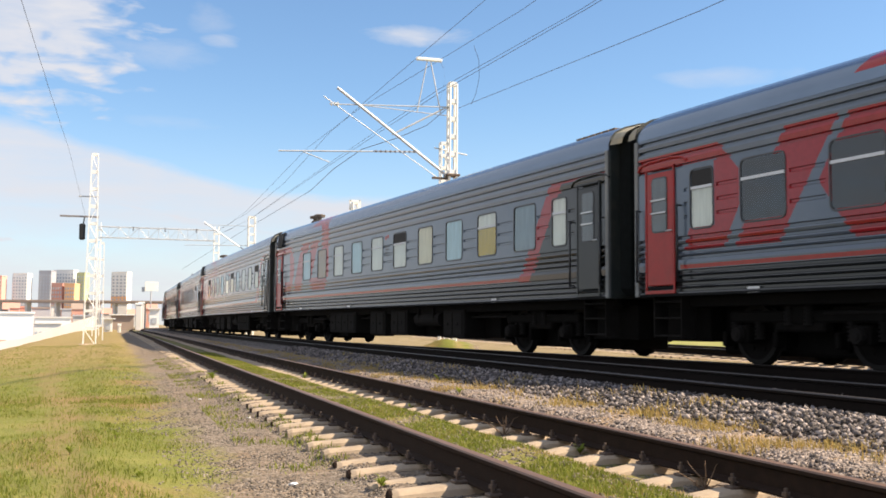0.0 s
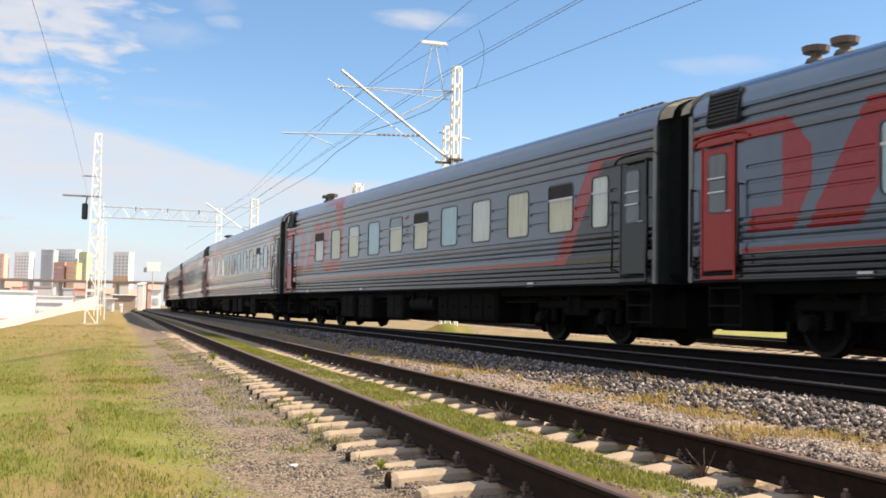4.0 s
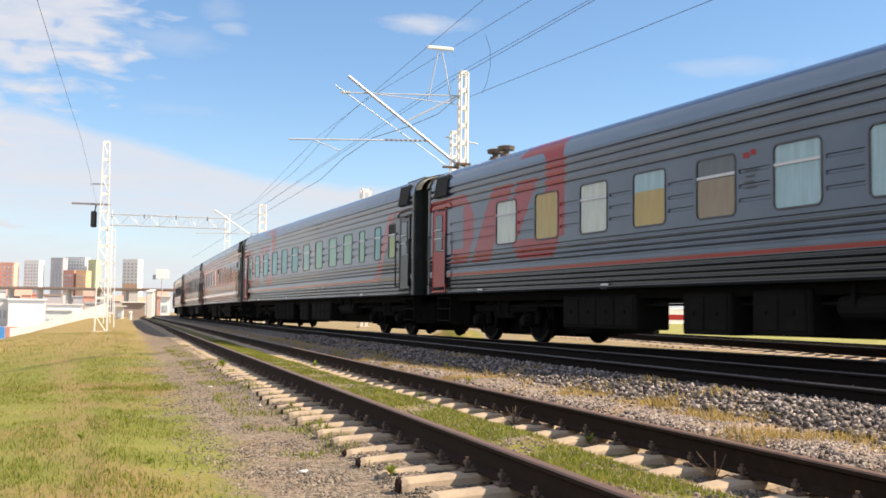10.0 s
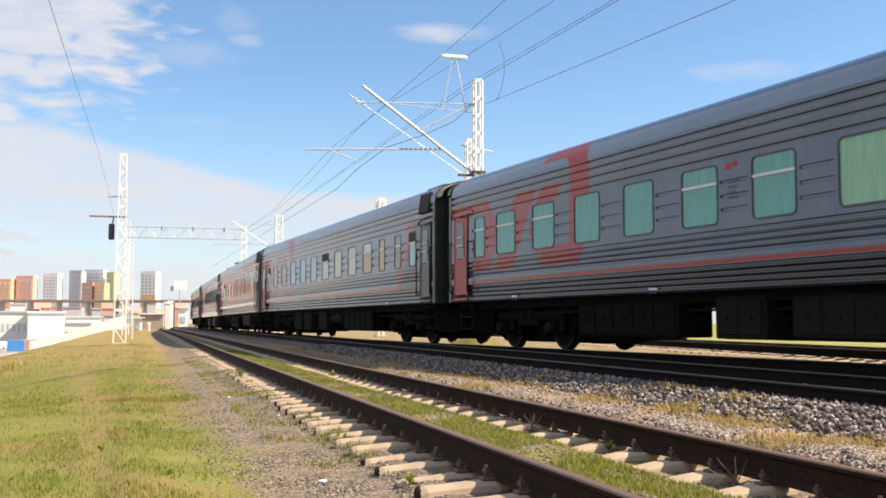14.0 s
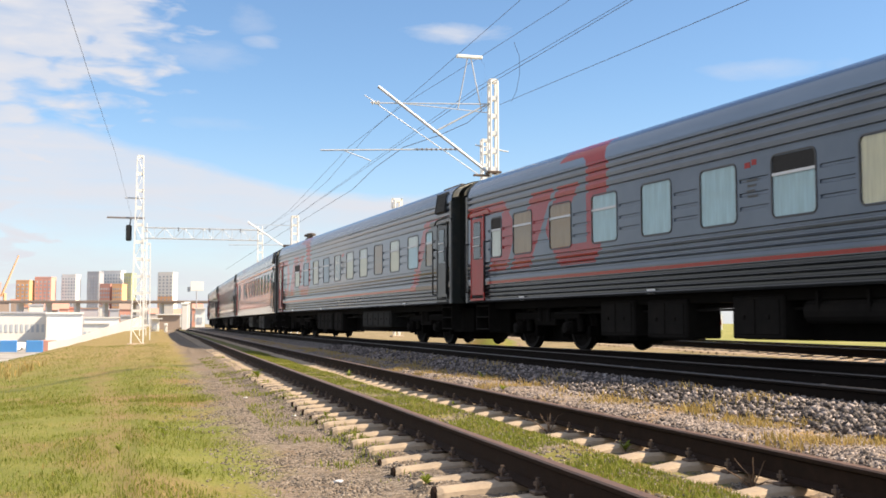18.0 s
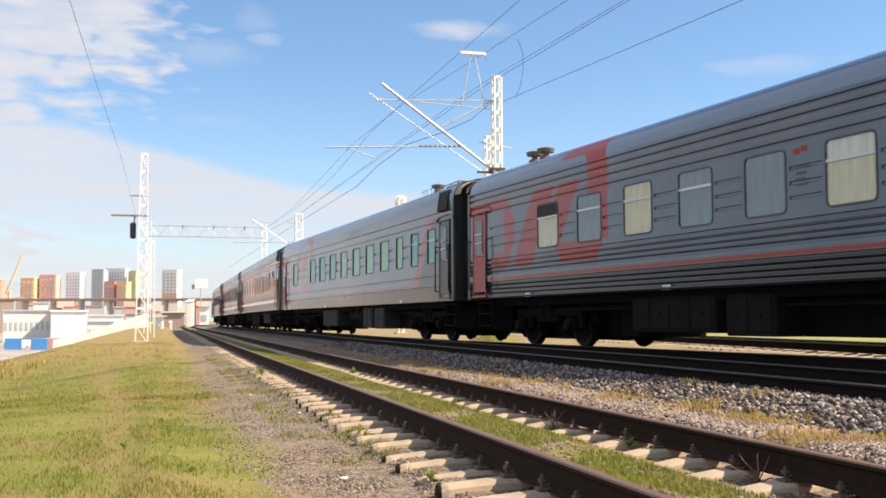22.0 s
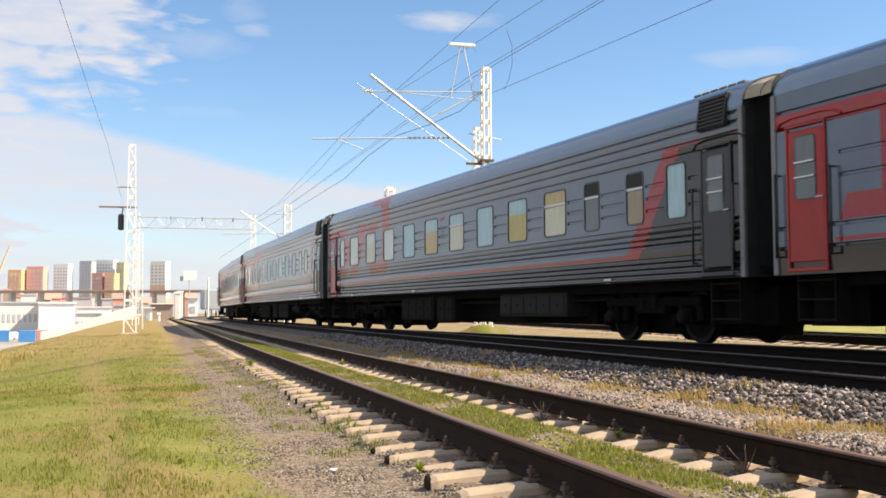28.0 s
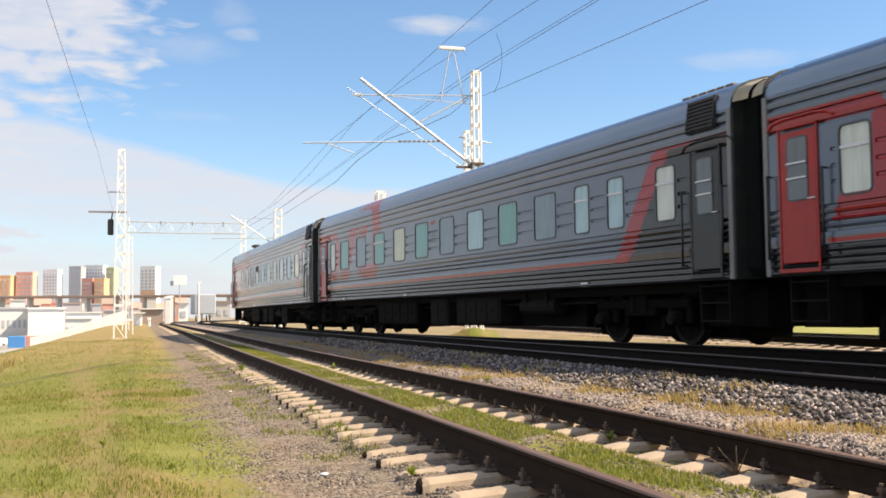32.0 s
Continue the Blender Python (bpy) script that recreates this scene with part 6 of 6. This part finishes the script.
# ---- loose ground cover ----
def scatter_mesh(name, shapes, places, mats, seed, smooth=False):
    """Many small pieces as one mesh: shapes are (verts, faces) arrays; places are rows x, y, z, size, turn, tilt."""
    rng = np.random.default_rng(seed)
    verts, faces, o = [], [], 0
    pick = rng.integers(0, len(shapes), len(places))
    for k, (v, f) in enumerate(shapes):
        rows = places[pick == k]
        if not len(rows):
            continue
        c, s = np.cos(rows[:, 4]), np.sin(rows[:, 4])
        tc, ts = np.cos(rows[:, 5]), np.sin(rows[:, 5])
        x, y, z = v[:, 0][None], v[:, 1][None], v[:, 2][None]
        y2, z2 = y * tc[:, None] - z * ts[:, None], y * ts[:, None] + z * tc[:, None]
        X = (x * c[:, None] - y2 * s[:, None]) * rows[:, 3:4] + rows[:, 0:1]
        Y = (x * s[:, None] + y2 * c[:, None]) * rows[:, 3:4] + rows[:, 1:2]
        Z = z2 * rows[:, 3:4] + rows[:, 2:3]
        P = np.stack([X, Y, Z], -1).reshape(-1, 3)
        n = len(v)
        F = (np.array(f)[None] + (np.arange(len(rows)) * n)[:, None, None] + o).reshape(-1, len(f[0]))
        verts.append(P), faces.append(F)
        o += len(P)
    V, F = np.concatenate(verts), np.concatenate(faces)
    me = bpy.data.meshes.new(name)
    me.vertices.add(len(V))
    me.vertices.foreach_set("co", V.ravel())
    k = F.shape[1]
    me.loops.add(F.size)
    me.loops.foreach_set("vertex_index", F.ravel())
    me.polygons.add(len(F))
    me.polygons.foreach_set("loop_start", np.arange(0, F.size, k))
    me.materials.append(mats)
    me.update(calc_edges=True)
    if smooth:
        me.polygons.foreach_set("use_smooth", [True] * len(F))
    return me


def stone_shapes(n, seed):
    """Crushed stones: hulls of a few points, with sharp edges and flat faces."""
    rng = np.random.default_rng(seed)
    out = []
    for _ in range(n):
        bm = bmesh.new()
        for p in rng.normal(0, 1, (9, 3)):
            q = p / max(abs(p)) * rng.uniform(0.75, 1.1)
            bm.verts.new((q[0], q[1] * rng.uniform(0.6, 0.95), q[2] * rng.uniform(0.55, 0.9)))
        bmesh.ops.convex_hull(bm, input=bm.verts[:])
        bmesh.ops.triangulate(bm, faces=bm.faces[:])
        bmesh.ops.delete(bm, geom=[v for v in bm.verts if not v.link_faces], context="VERTS")
        bm.verts.index_update()
        out.append((np.array([v.co[:] for v in bm.verts]), [[v.index for v in f.verts] for f in bm.faces]))
        bm.free()
    return out


def stone_material(name, dark, mid, light):
    m = Nodes(name, 0.9, 0, 0.3)
    r = m.island()
    col = m.ramp(r, (0.0, dark), (0.5, mid), (1.0, light))
    m.colour(m.mix(m.math("MULTIPLY", m.noise(30, 4), 0.5), col, mid))
    m.bump(m.noise(120, 3), 0.4, 0.004)
    return m.mat


M["stone"] = stone_material("crushed_granite", (0.022, 0.02, 0.019), (0.125, 0.108, 0.102), (0.50, 0.43, 0.40))
M["pebble"] = stone_material("path_gravel", (0.06, 0.052, 0.046), (0.155, 0.13, 0.108), (0.34, 0.29, 0.24))
rng = np.random.default_rng(21)


def drop(x, y, sink):
    return np.array([ground_z(a, b) for a, b in zip(x, y)]) - sink


def many(n, x0, x1, y0, y1, s0, s1, power=1.0, sink=0.2, along=None):
    """n places between two sides of the plan, denser towards the near end."""
    y = y0 + (y1 - y0) * rng.random(n) ** power
    base = np.array([along(v) for v in y]) if along else 0.0
    x = base + rng.uniform(x0, x1, n)
    s = rng.uniform(s0, s1, n)
    return np.stack([x, y, drop(x, y, 0) - s * sink, s, rng.uniform(0, 6.28, n), rng.uniform(-0.5, 0.5, n)], -1)


# coarse ballast on the shoulder between the near and the main track
p = np.concatenate([many(11000, 2.05, 3.15, 3.5, 34, 0.016, 0.040, 1.7, -0.2, near_x), many(9000, 2.12, 3.08, 3.5, 34, 0.010, 0.026, 1.9, -0.1, near_x), many(1500, 1.3, 2.2, 3.5, 24, 0.012, 0.030, 1.6, 0.1, near_x)])
p[:, 2] += rng.uniform(0, 0.03, len(p)) * (p[:, 0] > 4.8)
p[:, 5] = rng.uniform(-1.5, 1.5, len(p))
thing("ballast_stones", "coarse pinkish grey crushed stone on the ballast shoulder", "ballast", kind="stuff", data=scatter_mesh("ballast_stones", stone_shapes(7, 3), p, M["stone"], 4))
M["grit"] = stone_material("pinkish_fine_grit", (0.11, 0.09, 0.078), (0.25, 0.205, 0.178), (0.46, 0.385, 0.34))
p = many(30000, 0.9, 2.35, 3.5, 34, 0.007, 0.020, 1.7, 0.1, near_x)
thing("fine_grit", "pinkish fine gravel along the foot of the ballast", "gravel", kind="stuff", data=scatter_mesh("fine_grit", stone_shapes(5, 33), p, M["grit"], 34))
p = many(9000, 2.9, 5.6, 3.0, 30, 0.022, 0.045, 1.7, 0.1, near_x)
thing("ballast_stones", "grey crushed stone between the running rails in the shade", "ballast", kind="stuff", data=scatter_mesh("ballast_stones", stone_shapes(6, 8), p, M["stone"], 9))
def verge(x, y, soft=0.12):
    e = 0.52 + 0.42 * noise.noise(Vector((y * 0.83, 3.37, 0.41))) + 0.3 * noise.noise(Vector((y * 2.9, 7.63, 0.27)))
    return x < e + rng.normal(0, soft)


path = many(32000, -0.1, 1.75, 4.5, 24, 0.006, 0.018, 1.8, 0.25)
path = path[[not verge(x, y, 0.22) for x, y in path[:, :2]]]
p = np.concatenate([path, many(5000, 1.4, 2.2, 4.0, 22, 0.007, 0.020, 1.8, 0.3), many(6500, 2.3, 3.75, 4.0, 22, 0.007, 0.026, 1.6, 0.2)])
thing("path_gravel", "loose brownish gravel on the trodden path", "gravel", kind="stuff", data=scatter_mesh("path_gravel", stone_shapes(5, 13), p, M["pebble"], 14))


def blade_shapes(n, seed, wide):
    rng2 = np.random.default_rng(seed)
    out = []
    for _ in range(n):
        b, t = rng2.uniform(-0.25, 0.55), rng2.uniform(0.25, 0.75)
        w = wide * rng2.uniform(0.7, 1.3)
        v = np.array([(-w, 0, 0), (w, 0, 0), (w * 0.8, b * 0.35, 0.5), (-w * 0.8, b * 0.35, 0.5), (0.02 * w, t, 0.95), (-0.02 * w, t, 0.95)])
        out.append((v, [[0, 1, 2, 3], [3, 2, 4, 5]]))
    return out


def grass_material(name, *cols):
    m = Nodes(name, 0.7, 0, 0.25)
    r = m.island()
    m.colour(m.mix(m.math("MULTIPLY", m.noise(0.9, 4), 0.8), m.ramp(r, *zip((0.0, 0.45, 0.8, 1.0), cols)), cols[1]))
    m.bsdf.inputs["Subsurface Weight"].default_value = 0.0
    t = m.t
    tr, mx = t.nodes.new("ShaderNodeBsdfTranslucent"), t.nodes.new("ShaderNodeMixShader")
    tr.inputs[0].default_value = (*[v * 1.6 for v in cols[1]], 1)
    mx.inputs[0].default_value = 0.35
    t.links.new(m.bsdf.outputs[0], mx.inputs[1]), t.links.new(tr.outputs[0], mx.inputs[2])
    t.links.new(mx.outputs[0], t.nodes["Material Output"].inputs[0])
    return m.mat


M["grass"] = grass_material("short_autumn_grass", (0.09, 0.13, 0.016), (0.165, 0.19, 0.028), (0.26, 0.245, 0.055), (0.36, 0.29, 0.11))
M["dry_grass"] = grass_material("dry_ochre_grass", (0.19, 0.18, 0.045), (0.33, 0.245, 0.085), (0.42, 0.27, 0.10), (0.48, 0.37, 0.2))


def keep(p, scale, level, seed):
    """Clumps: only the places where a noise is high enough stay."""
    v = np.array([noise.noise(Vector((x * scale, y * scale, seed))) for x, y in p[:, :2]])
    return p[v + rng.normal(0, 0.12, len(v)) > level]


def lawn(n, x0, x1, y0, y1, s0, s1, power, level, seed, along=None, edge=None):
    p = keep(many(n, x0, x1, y0, y1, s0, s1, power, 0.02, along), 1.3, level, seed)
    if edge:
        p = p[np.array([edge(x, y) for x, y in p[:, :2]])]
    if edge:                                                            # a trodden strip keeps few blades, the dark band and dead patches too
        worn = np.array([abs(x + 0.062 * min(y, 26.0) - 0.20 + 0.45 * noise.noise(Vector((x * 0.8, y * 0.8, 9.3)))) < 0.17 or abs(y - 2.1 * x - 26.3 + 2.0 * noise.noise(Vector((x * 0.9, y * 0.9, 2.2)))) < 1.1 or noise.noise(Vector((x * 0.45, y * 0.45, 5.1))) > 0.22 for x, y in p[:, :2]], dtype=bool)
        p = p[~worn | (rng.random(len(p)) < 0.35)]
    p[:, 5] = rng.normal(0, 0.35, len(p))
    return p


p = np.concatenate([lawn(100000, -5.5, 1.3, 4.5, 17, 0.013, 0.042, 1.5, -0.25, 1.0, None, verge), lawn(14000, -0.7, 0.9, 4.8, 19, 0.015, 0.045, 1.3, -0.1, 3.3, None, verge), lawn(50000, -6.5, 1.3, 15, 60, 0.02, 0.06, 1.6, -0.2, 2.0, None, verge)])
thing("grass", "short yellow-green grass on the embankment", "grass", kind="stuff", data=scatter_mesh("grass", blade_shapes(9, 2, 0.09), p, M["grass"], 5))
p = np.concatenate([lawn(16000, -5.5, 0.6, 4.5, 40, 0.02, 0.06, 1.6, 0.1, 5.0, None, verge), lawn(2500, -6.5, -3.2, 12, 34, 0.10, 0.32, 1.2, 0.0, 6.0)])
thing("dry_grass", "dry ochre grass stalks on the embankment", "grass", kind="stuff", data=scatter_mesh("dry_grass", blade_shapes(7, 6, 0.05), p, M["dry_grass"], 7))
p = np.concatenate([lawn(64000, -0.66, 0.36, 4.5, 36, 0.014, 0.046, 1.5, -0.16, 9.0, near_x), lawn(14000, -1.9, -1.15, 7, 34, 0.02, 0.06, 1.5, 0.16, 12.0, near_x)])
thing("track_weeds", "green and yellow weeds between the rails", "weeds", kind="stuff", data=scatter_mesh("track_weeds", blade_shapes(8, 11, 0.10), p, M["grass"], 12))
p = np.concatenate([lawn(44000, 1.0, 2.2, 5, 36, 0.022, 0.075, 1.5, 0.28, 15.0, near_x), lawn(12000, 1.0, 1.9, 16, 60, 0.03, 0.08, 1.3, 0.15, 25.0, near_x), lawn(5000, 1.8, 2.7, 8, 26, 0.03, 0.13, 1.4, 0.25, 17.0, near_x), lawn(13000, -0.64, 0.45, 4.5, 34, 0.014, 0.045, 1.4, 0.05, 19.0, near_x)])
thing("dry_weeds", "ochre dry weed tufts along the ballast", "weeds", kind="stuff", data=scatter_mesh("dry_weeds", blade_shapes(8, 16, 0.08), p, M["dry_grass"], 18))

M["leaf"] = grass_material("broad_green_leaf", (0.10, 0.15, 0.02), (0.17, 0.20, 0.025), (0.25, 0.25, 0.04), (0.30, 0.27, 0.05))
M["twig"] = simple("dry_brown_stalk", (0.16, 0.10, 0.06), 0.85, 0, 0.3, 30)
M["litter"] = simple("crumpled_white_paper", (0.75, 0.75, 0.76), 0.7, 0, 0.08, 20)


def weed(x, y, n, size, seed, label="small leafy green weed beside the sleepers"):
    """A rosette of broad leaves, each leaf a part, on a short stalk."""
    r = random.Random(seed)
    size *= 0.7
    t = thing("weed", label, "plant", pose(x, y, ground_z(x, y) - 0.01), "weeds")
    bm = bmesh.new()
    rod(bm, (0, 0, -0.02), (0, 0, size * 0.5), size * 0.05, 5)
    part("stalk", bm, M["twig"], t)
    for i in range(n):
        bm = bmesh.new()
        w, L = size * r.uniform(0.10, 0.18), size * r.uniform(0.5, 0.9)
        mid = [bm.verts.new((0, L * k, L * 0.35 * math.sin(2.2 * k))) for k in (0, 0.35, 0.7, 1.0)]
        for s in (-1, 1):
            e = [bm.verts.new((s * w * q, L * k, L * 0.35 * math.sin(2.2 * k) + w * 0.3)) for k, q in ((0.15, 0.5), (0.45, 1.0), (0.75, 0.7))]
            bm.faces.new((mid[0], mid[1], e[0])), bm.faces.new((mid[1], e[1], e[0])), bm.faces.new((mid[1], mid[2], e[2], e[1])), bm.faces.new((mid[2], mid[3], e[2]))
        part("leaf", bm, M["leaf"], t, at=pose(0, 0, size * r.uniform(0.05, 0.5), r.uniform(-5, 35), r.uniform(-20, 20), i * 137.5))
    return t


for i, (x, y, n, s) in enumerate(((1.71, 6.62, 12, 0.13), (1.80, 11.4, 10, 0.12), (1.78, 19.5, 14, 0.26), (3.66, 7.7, 14, 0.14), (2.33, 8.3, 8, 0.20), (3.55, 19.7, 10, 0.22), 
                                  (2.1, 14.5, 8, 0.14), (1.5, 13.0, 8, 0.12), (4.35, 12.8, 9, 0.15), (2.4, 6.9, 7, 0.12), (0.2, 7.5, 12, 0.10), (-0.3, 8.8, 12, 0.12), (0.05, 10.2, 12, 0.12), (1.75, 9.4, 8, 0.09), (3.6, 12.5, 8, 0.13), (4.9, 15.5, 8, 0.16))):
    weed(x, y, n, s, i)


def dead_plant(x, y):
    t = thing("dead_plant", "dry brown branching weed stalk beside the rail", "plant", pose(x, y, ground_z(x, y)))
    r = random.Random(3)
    for a, L, tilt in ((10, 0.30, 35), (95, 0.26, 20), (170, 0.33, 50), (250, 0.22, 42), (310, 0.28, 60), (40, 0.2, 15), (205, 0.24, 65)):
        bm = bmesh.new()
        p = Vector((0, 0, 0))
        d = Vector((math.sin(radians(tilt)) * math.cos(radians(a)), math.sin(radians(tilt)) * math.sin(radians(a)), math.cos(radians(tilt))))
        for k in range(3):
            q = p + d * L / 3
            rod(bm, p, q, 0.006 - 0.0015 * k, 5, 0.0045 - 0.0015 * k)
            p = q
            d = (d + Vector((r.uniform(-0.5, 0.5), r.uniform(-0.5, 0.5), r.uniform(-0.7, 0.1)))).normalized()
        part("stalk", bm, M["twig"], t)


dead_plant(3.66, 5.85)
dead_plant(3.62, 9.3)
for x, y, s in ((1.22, 7.12, 0.045), (1.25, 15.5, 0.04), (-1.5, 7.4, 0.03), (1.55, 12.2, 0.035)):
    bm = bmesh.new()
    bmesh.ops.create_icosphere(bm, subdivisions=2, radius=s)
    for v in bm.verts:
        v.co *= 0.75 + 0.5 * noise.noise(v.co * 22)
        v.co.z *= 0.35
    thing("paper_scrap", "crumpled white paper scrap lying on the gravel", "litter", pose(x, y, ground_z(x, y) + s * 0.2, 0, 0, x * 90), "scraps of litter", data=mesh_of(bm, "paper_scrap", M["litter"]))


# ---- what moves ----
def motions():
    times = [i * 0.25 for i in range(129)]
    for n, c in enumerate(COACHES):
        walk(c, [(t, coach_pose(n, t)) for t in times])
    spin = [i * 0.1 for i in range(321)]
    rows = {x: [(t, pose(x, 0, 0.475, 0, math.degrees(travelled(t) / 0.475), 0)) for t in spin] for x in (-1.2, 1.2)}
    for w, x in turning:
        walk(w, rows[x])


motions()
